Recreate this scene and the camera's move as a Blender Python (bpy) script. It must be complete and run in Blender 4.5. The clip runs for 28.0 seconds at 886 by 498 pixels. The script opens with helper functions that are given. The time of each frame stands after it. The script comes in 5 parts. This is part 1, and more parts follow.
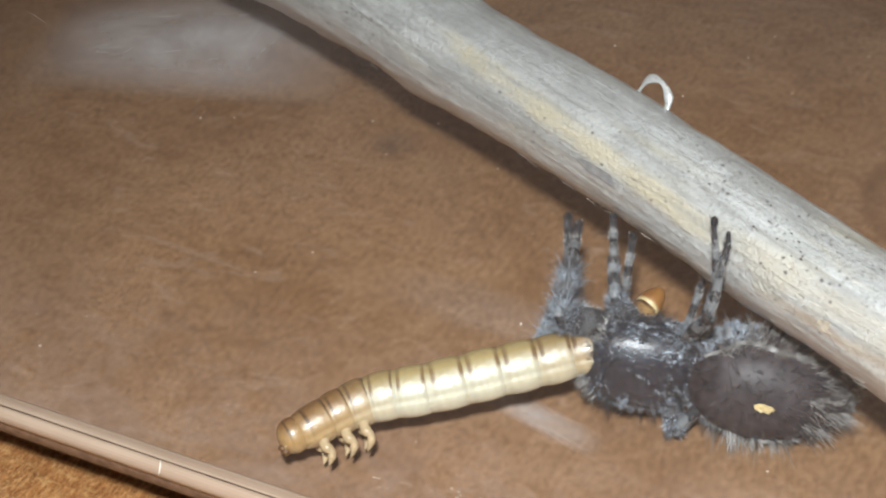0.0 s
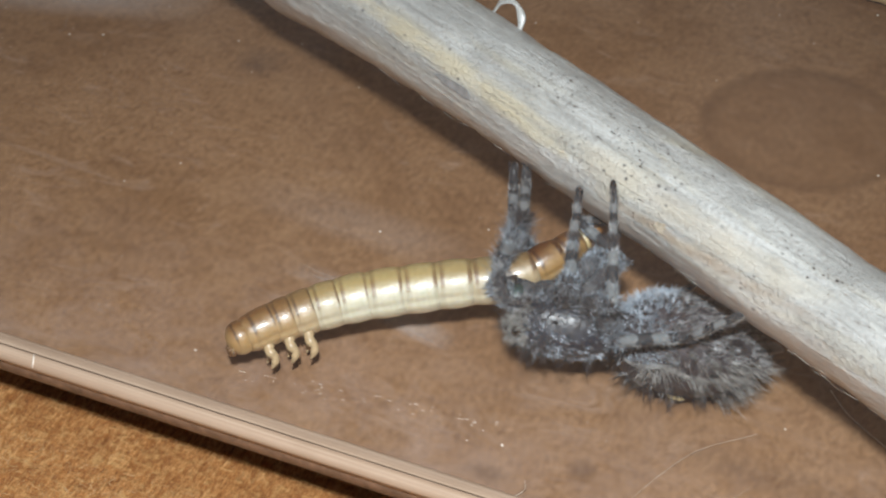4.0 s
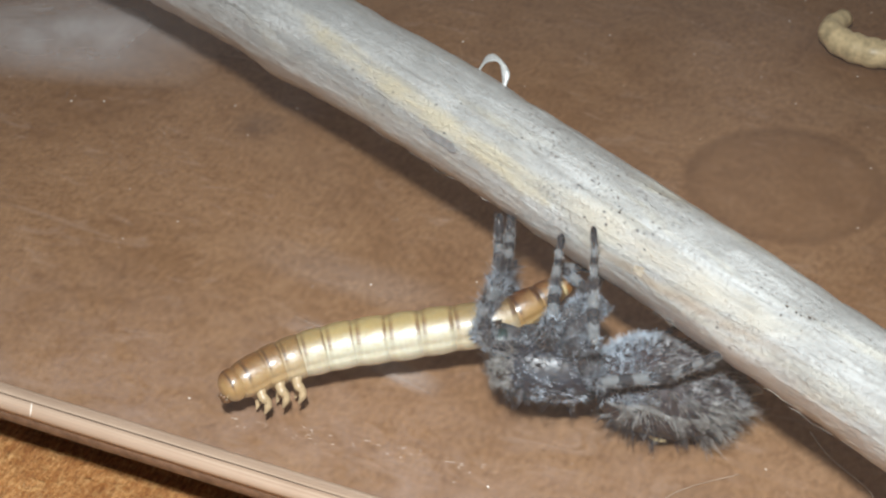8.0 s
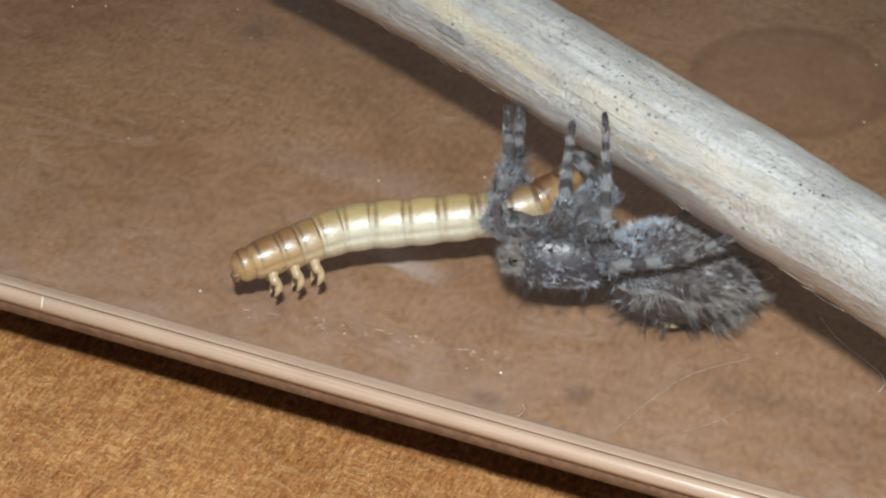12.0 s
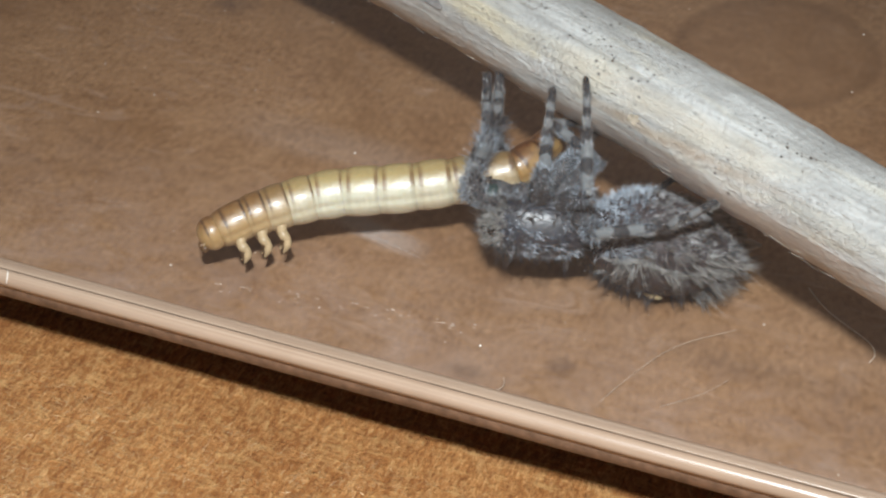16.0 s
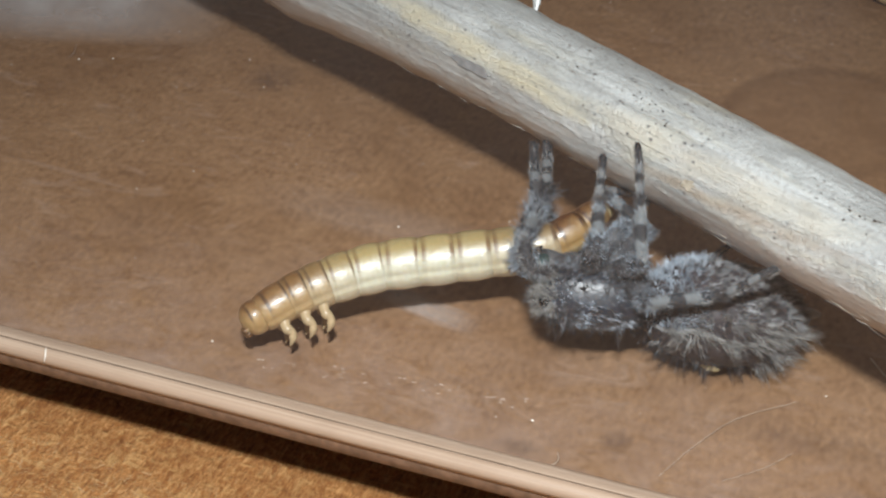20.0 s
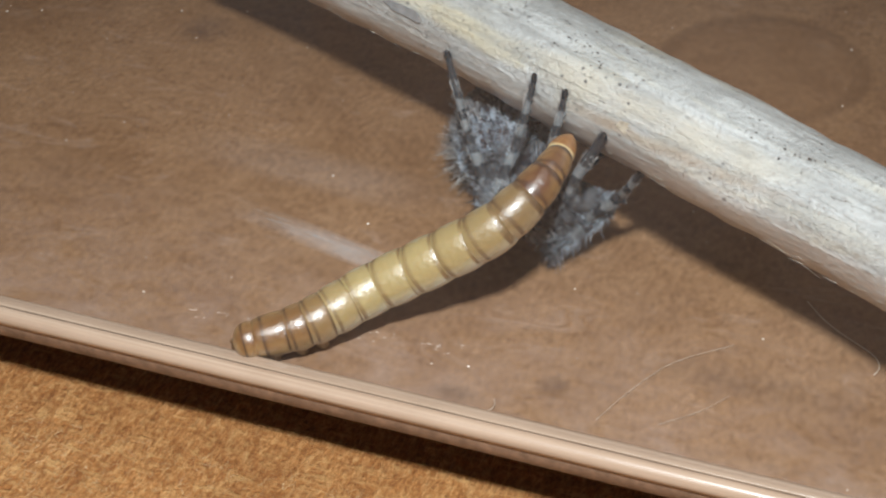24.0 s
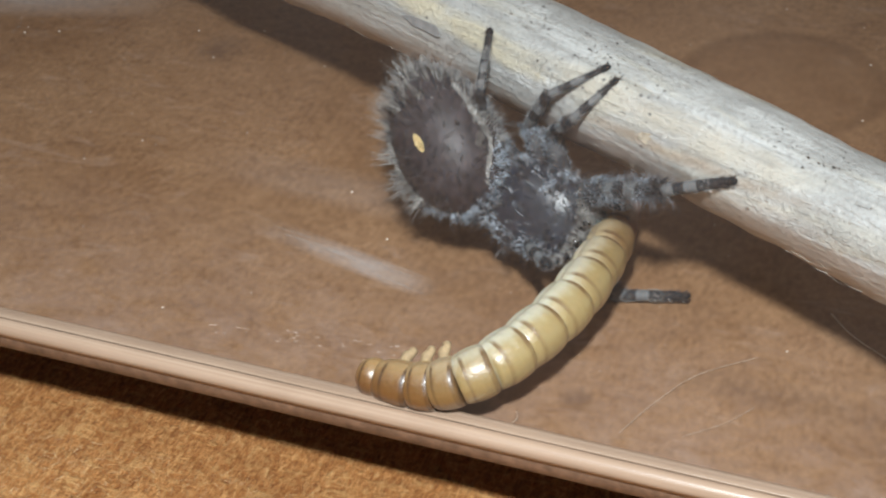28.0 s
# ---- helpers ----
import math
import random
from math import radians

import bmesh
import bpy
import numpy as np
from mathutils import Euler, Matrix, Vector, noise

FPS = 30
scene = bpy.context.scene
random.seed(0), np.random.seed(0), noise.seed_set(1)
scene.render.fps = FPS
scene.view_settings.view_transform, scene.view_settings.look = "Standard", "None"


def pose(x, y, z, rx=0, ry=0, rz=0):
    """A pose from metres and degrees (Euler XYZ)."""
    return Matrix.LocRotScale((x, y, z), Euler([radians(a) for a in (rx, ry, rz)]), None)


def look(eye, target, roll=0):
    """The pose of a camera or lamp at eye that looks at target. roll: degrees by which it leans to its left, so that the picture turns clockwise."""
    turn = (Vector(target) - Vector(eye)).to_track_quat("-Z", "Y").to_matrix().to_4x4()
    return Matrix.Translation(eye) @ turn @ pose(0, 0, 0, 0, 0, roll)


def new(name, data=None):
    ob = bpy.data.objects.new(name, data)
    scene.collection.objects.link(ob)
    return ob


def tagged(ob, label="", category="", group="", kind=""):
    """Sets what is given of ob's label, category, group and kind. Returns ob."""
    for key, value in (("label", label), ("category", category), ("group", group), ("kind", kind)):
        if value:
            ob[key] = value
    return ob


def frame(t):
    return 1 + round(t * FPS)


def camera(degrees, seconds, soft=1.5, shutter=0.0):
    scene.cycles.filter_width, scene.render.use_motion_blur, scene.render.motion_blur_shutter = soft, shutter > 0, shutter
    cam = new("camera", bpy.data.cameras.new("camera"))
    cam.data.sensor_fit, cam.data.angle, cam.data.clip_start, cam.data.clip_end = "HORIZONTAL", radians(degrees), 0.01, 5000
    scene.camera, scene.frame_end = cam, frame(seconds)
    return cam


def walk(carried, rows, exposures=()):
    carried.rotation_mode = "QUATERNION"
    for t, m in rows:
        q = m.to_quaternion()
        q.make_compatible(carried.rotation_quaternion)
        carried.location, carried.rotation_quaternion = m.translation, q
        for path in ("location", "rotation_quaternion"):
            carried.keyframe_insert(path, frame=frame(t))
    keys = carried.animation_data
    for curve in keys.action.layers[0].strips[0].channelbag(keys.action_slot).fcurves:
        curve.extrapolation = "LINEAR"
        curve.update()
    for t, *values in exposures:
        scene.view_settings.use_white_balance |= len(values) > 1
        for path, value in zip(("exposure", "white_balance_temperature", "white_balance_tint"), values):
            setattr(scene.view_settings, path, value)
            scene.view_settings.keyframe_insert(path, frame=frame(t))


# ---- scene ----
cam = camera(30, 28.0, soft=2.2)
PATH = [
    (0, 0.02462, -0.04937, 0.04789, 51.29, 4.25, 26.73),
    (0.5, 0.02532, -0.05100, 0.04553, 48.75, 1.82, 24.82),
    (1, 0.02560, -0.04983, 0.04616, 47.20, 2.12, 24.43),
    (1.5, 0.02645, -0.05064, 0.04690, 46.32, 1.77, 24.05),
    (2, 0.02638, -0.05147, 0.04670, 47.25, 1.35, 23.67),
    (2.5, 0.02623, -0.05180, 0.04660, 47.85, 1.23, 23.42),
    (4.5, 0.02633, -0.05522, 0.04984, 49.96, 0.34, 23.37),
    (5, 0.03055, -0.05780, 0.05007, 50.52, 0.72, 23.91),
    (5.5, 0.03046, -0.05789, 0.04966, 50.55, -0.16, 23.04),
    (6, 0.02860, -0.05678, 0.05037, 47.92, -1.86, 20.77),
    (6.5, 0.02920, -0.05800, 0.04898, 49.96, -1.15, 20.16),
    (7, 0.02896, -0.05811, 0.05134, 49.78, -0.97, 20.37),
    (7.5, 0.02925, -0.05719, 0.05069, 52.72, 0.44, 23.06),
    (8, 0.02831, -0.05536, 0.04870, 52.69, 1.11, 23.35),
    (8.5, 0.02745, -0.05600, 0.04820, 50.68, 0.80, 23.02),
    (9, 0.02680, -0.05611, 0.04834, 50.48, 0.91, 23.04),
    (9.5, 0.02654, -0.05627, 0.04792, 50.79, 0.96, 22.95),
    (10, 0.02658, -0.05754, 0.04735, 51.03, 0.67, 22.49),
    (10.5, 0.02682, -0.05801, 0.04704, 50.72, 0.90, 22.69),
    (11, 0.02785, -0.05735, 0.04815, 49.91, 1.05, 22.72),
    (11.5, 0.02781, -0.05761, 0.04730, 50.55, 1.05, 22.59),
    (13.5, 0.02869, -0.05541, 0.04619, 51.30, 1.55, 22.94),
    (14, 0.02881, -0.05555, 0.04565, 50.95, 1.28, 22.71),
    (14.5, 0.02877, -0.05642, 0.04471, 50.91, 0.73, 22.09),
    (15, 0.02854, -0.05579, 0.04482, 50.44, 0.89, 22.45),
    (15.5, 0.02835, -0.05589, 0.04449, 50.32, 1.00, 22.50),
    (16, 0.02794, -0.05641, 0.04446, 50.96, 1.08, 22.16),
    (16.5, 0.02756, -0.05656, 0.04417, 51.46, 1.18, 22.11),
    (17, 0.02751, -0.05673, 0.04414, 51.95, 1.25, 22.03),
    (17.5, 0.02705, -0.05728, 0.04290, 52.33, 1.25, 22.12),
    (18, 0.02710, -0.05743, 0.04272, 52.94, 1.42, 22.40),
    (18.5, 0.02649, -0.05700, 0.04268, 53.78, 1.50, 22.33),
    (19, 0.02673, -0.05654, 0.04307, 54.01, 1.73, 22.23),
    (19.5, 0.02684, -0.05633, 0.04288, 54.40, 1.86, 22.36),
    (20, 0.02671, -0.05604, 0.04262, 54.30, 2.02, 22.52),
    (20.5, 0.02698, -0.05626, 0.04247, 54.41, 1.83, 22.23),
    (21, 0.02706, -0.05599, 0.04202, 53.65, 1.91, 22.27),
    (21.5, 0.02708, -0.05652, 0.04211, 53.59, 1.56, 21.96),
    (23.5, 0.02684, -0.05583, 0.04114, 53.41, 1.32, 21.03),
    (24, 0.02713, -0.05579, 0.04130, 53.26, 1.37, 20.75),
    (24.5, 0.02722, -0.05563, 0.04136, 53.21, 1.52, 20.63),
    (25, 0.02703, -0.05582, 0.04096, 53.55, 1.45, 20.68),
    (25.5, 0.02703, -0.05574, 0.04106, 53.51, 1.46, 20.75),
    (26, 0.02676, -0.05559, 0.04075, 53.42, 1.49, 20.79),
    (26.5, 0.02649, -0.05576, 0.04097, 53.84, 1.51, 20.78),
    (27, 0.02622, -0.05561, 0.04056, 54.24, 1.64, 20.76),
    (27.5, 0.02649, -0.05650, 0.04087, 54.52, 1.89, 20.75),
    (28, 0.02682, -0.05616, 0.04042, 54.49, 1.80, 20.89),
]
walk(cam, [(t, pose(x, y, z, rx, ry, rz)) for t, x, y, z, rx, ry, rz in PATH],
     exposures=[(0, 0.20), (0.5, 0.0), (1, -0.06), (2, -0.10), (5, -0.04), (6, -0.08), (7, -0.12), (7.4, -0.02), (8, 0.20), (8.5, -0.02), (9, -0.11), (11, -0.08), (15, -0.04), (17, -0.03), (28, 0.0)])

# ---- light: the camera's own flash beside the lens, and a dim room ----
world = bpy.data.worlds.new("room_light")
scene.world = world
world.use_nodes = True
world.node_tree.nodes["Background"].inputs[0].default_value = (1.0, 0.93, 0.86, 1)
world.node_tree.nodes["Background"].inputs[1].default_value = 0.15
flash = new("flash_lamp", bpy.data.lights.new("flash_lamp", "SPOT"))
flash.data.energy, flash.data.color, flash.data.shadow_soft_size = 0.52, (0.925, 0.997, 1.03), 0.0034
flash.data.spot_size, flash.data.spot_blend = radians(76), 1.0
flash.matrix_world = look((0.0255, -0.0550, 0.0710), (0.0080, -0.0235, 0.0))
scene.view_settings.exposure = 0.0

MM = 0.001


# ---- materials ----
def material(name):
    m = bpy.data.materials.new(name)
    m.use_nodes = True
    return m, m.node_tree, m.node_tree.nodes["Principled BSDF"]


def nd(tree, kind, **sets):
    n = tree.nodes.new(kind)
    for k, v in sets.items():
        if k.startswith("i_"):
            key = k[2:]
            n.inputs[int(key) if key.isdigit() else key.replace("_", " ").title()].default_value = v
        elif k == "operation":
            n.operation = v
        elif k == "blend":
            n.blend_type = v
        elif k == "dtype":
            n.data_type = v
        elif k == "feature":
            n.feature = v
        elif k == "clamp":
            n.use_clamp = v
    return n


def coords(tree, out="Object", scale=(1000, 1000, 1000), turn=(0, 0, 0)):
    """Object coordinates in millimetres."""
    tc = tree.nodes.new("ShaderNodeTexCoord")
    mp = tree.nodes.new("ShaderNodeMapping")
    mp.inputs["Scale"].default_value = scale
    mp.inputs["Rotation"].default_value = turn
    tree.links.new(tc.outputs[out], mp.inputs["Vector"])
    return mp.outputs["Vector"]


def noise_of(tree, vec, scale, detail=6, rough=0.6, distort=0.0):
    n = nd(tree, "ShaderNodeTexNoise", i_scale=scale, i_detail=detail, i_roughness=rough, i_distortion=distort)
    tree.links.new(vec, n.inputs["Vector"])
    return n.outputs["Fac"]


def ramp(tree, fac, stops):
    r = tree.nodes.new("ShaderNodeValToRGB")
    e = r.color_ramp.elements
    while len(e) < len(stops):
        e.new(0.5)
    for el, (p, c) in zip(e, stops):
        el.position = p
        el.color = (*c, 1) if len(c) == 3 else c
    tree.links.new(fac, r.inputs["Fac"])
    return r.outputs["Color"]


def mixed(tree, fac, a, b, blend="MIX"):
    n = nd(tree, "ShaderNodeMix", dtype="RGBA", blend=blend)
    for slot, v in ((0, fac), (6, a), (7, b)):
        if isinstance(v, bpy.types.NodeSocket):
            tree.links.new(v, n.inputs[slot])
        elif isinstance(v, (int, float)):
            n.inputs[slot].default_value = v
        else:
            n.inputs[slot].default_value = (*v, 1)
    return n.outputs[2]


def calc(tree, op, a, b=None, clamp=False):
    n = nd(tree, "ShaderNodeMath", operation=op, clamp=clamp)
    for k, v in enumerate((a, b)):
        if v is None:
            continue
        if isinstance(v, bpy.types.NodeSocket):
            tree.links.new(v, n.inputs[k])
        else:
            n.inputs[k].default_value = v
    return n.outputs[0]


def split(tree, vec):
    n = tree.nodes.new("ShaderNodeSeparateXYZ")
    tree.links.new(vec, n.inputs[0])
    return n.outputs


def bumped(tree, bsdf, height, strength, dist):
    b = nd(tree, "ShaderNodeBump", i_strength=strength, i_distance=dist)
    tree.links.new(height, b.inputs["Height"])
    tree.links.new(b.outputs["Normal"], bsdf.inputs["Normal"])


def spot_mask(tree, vec, x, y, rx, ry, soft=0.5, turn=0.0):
    """1 inside an ellipse of the plane z, 0 outside."""
    mp = tree.nodes.new("ShaderNodeMapping")
    mp.vector_type = "TEXTURE"
    mp.inputs["Location"].default_value = (x, y, 0)
    mp.inputs["Rotation"].default_value = (0, 0, turn)
    mp.inputs["Scale"].default_value = (rx, ry, 1)
    tree.links.new(vec, mp.inputs["Vector"])
    p = split(tree, mp.outputs["Vector"])
    d = calc(tree, "ADD", calc(tree, "MULTIPLY", p[0], p[0]), calc(tree, "MULTIPLY", p[1], p[1]))
    d = calc(tree, "SQRT", d)
    return calc(tree, "MULTIPLY", calc(tree, "SUBTRACT", 1.0 + soft / 2, d), 1.0 / soft, clamp=True)


def table_material():
    m, t, b = material("hardboard")
    v = coords(t)
    coarse = noise_of(t, v, 0.30, 5, 0.7, 0.8)
    fine = noise_of(t, coords(t, scale=(1300, 620, 1000), turn=(0, 0, 0.28)), 4.2, 9, 0.75, 0.4)
    vs = coords(t, scale=(2600, 700, 1000), turn=(0, 0, 0.5))
    vt = coords(t, scale=(600, 2400, 1000), turn=(0, 0, -0.3))
    fibre, cross = noise_of(t, vs, 1.8, 7, 0.72, 1.0), noise_of(t, vt, 1.6, 7, 0.72, 1.0)
    c = ramp(t, fine, [(0.34, (0.25, 0.080, 0.018)), (0.5, (0.66, 0.265, 0.072)), (0.62, (0.97, 0.58, 0.25))])
    c = mixed(t, 0.45, c, ramp(t, fibre, [(0.40, (0.28, 0.088, 0.018)), (0.52, (0.62, 0.245, 0.064)), (0.62, (0.95, 0.57, 0.25))]))
    c = mixed(t, ramp(t, cross, [(0.54, (0, 0, 0)), (0.62, (0.7, 0.7, 0.7))]), c, (0.88, 0.52, 0.21))
    c = mixed(t, 0.7, c, ramp(t, coarse, [(0.36, (0.66, 0.58, 0.50)), (0.60, (1, 1, 1))]), "MULTIPLY")
    t.links.new(c, b.inputs["Base Color"])
    b.inputs["Roughness"].default_value = 0.58
    bumped(t, b, calc(t, "ADD", fine, calc(t, "ADD", fibre, cross)), 0.9, 0.00028)
    return m


def floor_material():
    """The box's brown inner floor, with its stains and the dried ring."""
    m, t, b = material("brown_floor_card")
    v = coords(t)
    coarse = noise_of(t, v, 0.13, 5, 0.6, 0.6)
    mid = noise_of(t, coords(t, scale=(700, 1000, 1000), turn=(0, 0, 0.4)), 0.75, 6, 0.62, 0.5)
    fine = noise_of(t, coords(t, scale=(1000, 600, 1000)), 3.6, 6, 0.65, 0.4)
    c = ramp(t, fine, [(0.28, (0.198, 0.108, 0.054)), (0.5, (0.272, 0.153, 0.080)), (0.72, (0.355, 0.208, 0.115))])
    c = mixed(t, 0.6, c, ramp(t, mid, [(0.36, (0.74, 0.69, 0.65)), (0.62, (1, 1, 1))]), "MULTIPLY")
    c = mixed(t, 0.7, c, ramp(t, coarse, [(0.38, (0.74, 0.68, 0.62)), (0.62, (1, 1, 1))]), "MULTIPLY")
    c = mixed(t, ramp(t, noise_of(t, coords(t, scale=(260, 700, 1000), turn=(0, 0, 0.3)), 0.9, 6, 0.7, 1.2), [(0.56, (0, 0, 0)), (0.74, (0.40, 0.40, 0.40))]), c, (0.42, 0.30, 0.23))
    # pale haze of the pane's lower part, painted into the floor towards the front edge
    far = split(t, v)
    hazy = calc(t, "MULTIPLY", calc(t, "ADD", far[1], 3.0), -0.09, clamp=True)
    c = mixed(t, calc(t, "MULTIPLY", hazy, ramp(t, noise_of(t, coords(t, scale=(700, 1000, 1000)), 0.5, 7, 0.7, 0.8), [(0.38, (0.05, 0.05, 0.05)), (0.68, (0.45, 0.45, 0.45))])), c, (0.37, 0.275, 0.235))
    wob = noise_of(t, v, 1.3, 3)
    for x, y, rx, ry, k in ((13.6, -11.1, 0.36, 0.36, 0.5), (10.2, -12.7, 0.55, 0.28, 0.42), (-11.6, 9.3, 0.75, 0.85, 0.45), (20.3, -8.6, 2.4, 0.5, 0.25)):
        mask = calc(t, "MULTIPLY", spot_mask(t, v, x, y, rx * 1.4, ry * 1.4, 1.2), calc(t, "MULTIPLY", wob, k * 2.0))
        c = mixed(t, mask, c, (0.075, 0.045, 0.035))
    disc = spot_mask(t, v, 16.1, 14.5, 5.1, 5.1, 0.10)
    hole = spot_mask(t, v, 16.15, 14.5, 4.5, 4.55, 0.22)
    ring = calc(t, "MULTIPLY", calc(t, "SUBTRACT", disc, hole, clamp=True), calc(t, "MULTIPLY", noise_of(t, v, 0.4, 3), 0.75))
    # inner disc: a real stain, deepened to stand in for the dimmer far floor
    c = mixed(t, calc(t, "MULTIPLY", disc, 0.42), c, (0.17, 0.085, 0.04))
    c = mixed(t, ring, c, (0.10, 0.05, 0.025))
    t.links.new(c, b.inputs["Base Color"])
    b.inputs["Roughness"].default_value = 0.45
    b.inputs["Specular IOR Level"].default_value = 0.35
    bumped(t, b, fine, 0.25, 0.00008)
    return m


def stick_material():
    m, t, b = material("weathered_stem")
    v = coords(t)
    along = coords(t, scale=(170, 2400, 2400))
    grain = noise_of(t, along, 1.0, 8, 0.7, 0.5)
    broad = noise_of(t, coords(t, scale=(110, 420, 420)), 1.0, 5, 0.62, 0.8)
    blot = noise_of(t, coords(t, scale=(620, 1000, 1000)), 0.55, 8, 0.74, 0.9)
    speck = noise_of(t, v, 5.5, 4, 0.6)
    c = ramp(t, grain, [(0.28, (0.27, 0.27, 0.265)), (0.44, (0.50, 0.505, 0.49)), (0.56, (0.65, 0.66, 0.645)), (0.74, (0.79, 0.805, 0.80))])
    c = mixed(t, ramp(t, broad, [(0.52, (0, 0, 0)), (0.66, (0.5, 0.5, 0.5))]), c, (0.63, 0.57, 0.41))
    c = mixed(t, ramp(t, blot, [(0.46, (0, 0, 0)), (0.62, (0.58, 0.58, 0.58))]), c, (0.34, 0.345, 0.335))
    c = mixed(t, ramp(t, speck, [(0.54, (0, 0, 0)), (0.66, (0.6, 0.6, 0.6))]), c, (0.25, 0.24, 0.235))
    pz = split(t, v)
    around = calc(t, "ARCTAN2", pz[2], pz[1])
    def streak(s0, s1, a0, wide, shift=0.0):
        """1 inside a long streak that lies along the stem, with ragged edges."""
        mid = calc(t, "SUBTRACT", around, calc(t, "ADD", calc(t, "MULTIPLY", pz[0], shift), a0 - shift * (s0 + s1) / 2))
        wob = calc(t, "MULTIPLY", calc(t, "SUBTRACT", calc(t, "ADD", blot, grain), 1.0), 2.6)
        u = calc(t, "DIVIDE", calc(t, "ABSOLUTE", mid), wide)
        w = calc(t, "DIVIDE", calc(t, "ABSOLUTE", calc(t, "SUBTRACT", pz[0], (s0 + s1) / 2)), (s1 - s0) / 2)
        edge = calc(t, "SUBTRACT", 0.9, calc(t, "ADD", calc(t, "POWER", u, 2.0), calc(t, "POWER", w, 4.0)))
        return calc(t, "MULTIPLY", calc(t, "ADD", edge, wob), 0.9, clamp=True)
    c = mixed(t, calc(t, "MULTIPLY", streak(-8.0, 12.5, 2.48, 0.27, 0.028), 0.8), c, (0.74, 0.655, 0.455))
    c = mixed(t, calc(t, "MULTIPLY", streak(11.5, 24.0, 2.62, 0.30), 0.55), c, (0.74, 0.66, 0.52))
    c = mixed(t, calc(t, "MULTIPLY", streak(-14.0, 9.5, 1.72, 0.42), 0.45), c, (0.33, 0.335, 0.33))
    c = mixed(t, calc(t, "MULTIPLY", streak(-12.0, 10.0, 3.05, 0.30), 0.5), c, (0.36, 0.355, 0.345))
    c = mixed(t, calc(t, "MULTIPLY", streak(13.5, 25.0, 2.96, 0.13, -0.02), 0.6), c, (0.42, 0.30, 0.19))
    # brown fibrous weathering along one flank
    flank = calc(t, "SUBTRACT", calc(t, "MULTIPLY", noise_of(t, coords(t, scale=(60, 1500, 1500)), 1.0, 6, 0.7), 3.4), calc(t, "ADD", pz[2], 1.75))
    c = mixed(t, ramp(t, flank, [(0.15, (0, 0, 0)), (0.75, (0.72, 0.72, 0.72))]), c, (0.30, 0.215, 0.165))
    # scattered black pits
    vo = nd(t, "ShaderNodeTexVoronoi", i_scale=3.6)
    t.links.new(coords(t, scale=(760, 1000, 1000)), vo.inputs["Vector"])
    keep = nd(t, "ShaderNodeSeparateColor")
    t.links.new(vo.outputs["Color"], keep.inputs[0])
    size = calc(t, "MULTIPLY", calc(t, "MULTIPLY", keep.outputs[0], keep.outputs[0]), 0.30)
    pits = calc(t, "MULTIPLY", calc(t, "SUBTRACT", calc(t, "ADD", size, calc(t, "MULTIPLY", speck, 0.10)), calc(t, "ADD", vo.outputs["Distance"], 0.05)), 14.0, clamp=True)
    rare = ramp(t, noise_of(t, v, 0.20, 4), [(0.47, (0, 0, 0)), (0.56, (0.85, 0.85, 0.85))])
    c = mixed(t, calc(t, "MULTIPLY", pits, rare), c, (0.085, 0.08, 0.08))
    t.links.new(c, b.inputs["Base Color"])
    t.links.new(ramp(t, blot, [(0.35, (0.30, 0.30, 0.30)), (0.62, (0.52, 0.52, 0.52))]), b.inputs["Roughness"])
    b.inputs["Specular IOR Level"].default_value = 0.45
    b.inputs["Coat Weight"].default_value = 1.0
    b.inputs["Coat Roughness"].default_value = 0.43
    b.inputs["Coat IOR"].default_value = 2.35
    bumped(t, b, calc(t, "ADD", calc(t, "ADD", grain, blot), calc(t, "MULTIPLY", speck, 0.6)), 0.9, 0.00020)
    return m


def plain(name, colour, rough=0.5, spec=0.5, spread=0.12, scale=3.0, metal=0.0, bump=0.0):
    m, t, b = material(name)
    n = noise_of(t, coords(t), scale, 5, 0.65)
    lo = tuple(max(0, c * (1 - spread * 2)) for c in colour)
    hi = tuple(min(1, c * (1 + spread * 2)) for c in colour)
    t.links.new(ramp(t, n, [(0.3, lo), (0.7, hi)]), b.inputs["Base Color"])
    b.inputs["Roughness"].default_value = rough
    b.inputs["Specular IOR Level"].default_value = spec
    b.inputs["Metallic"].default_value = metal
    if bump:
        bumped(t, b, n, bump, 0.00005)
    return m


def hair_material(name, dark, light, rough=0.4):
    m, t, b = material(name)
    g = t.nodes.new("ShaderNodeNewGeometry")
    patchy = noise_of(t, coords(t), 1.5, 3, 0.6, 0.4)
    tone = calc(t, "ADD", calc(t, "MULTIPLY", g.outputs["Random Per Island"], 0.6), calc(t, "MULTIPLY", calc(t, "SUBTRACT", patchy, 0.38), 1.5), clamp=True)
    c = ramp(t, tone, [(0.0, dark), (0.5, tuple((a + 2 * d) / 3 for a, d in zip(light, dark))), (1.0, light)])
    t.links.new(c, b.inputs["Base Color"])
    b.inputs["Roughness"].default_value = rough
    return m


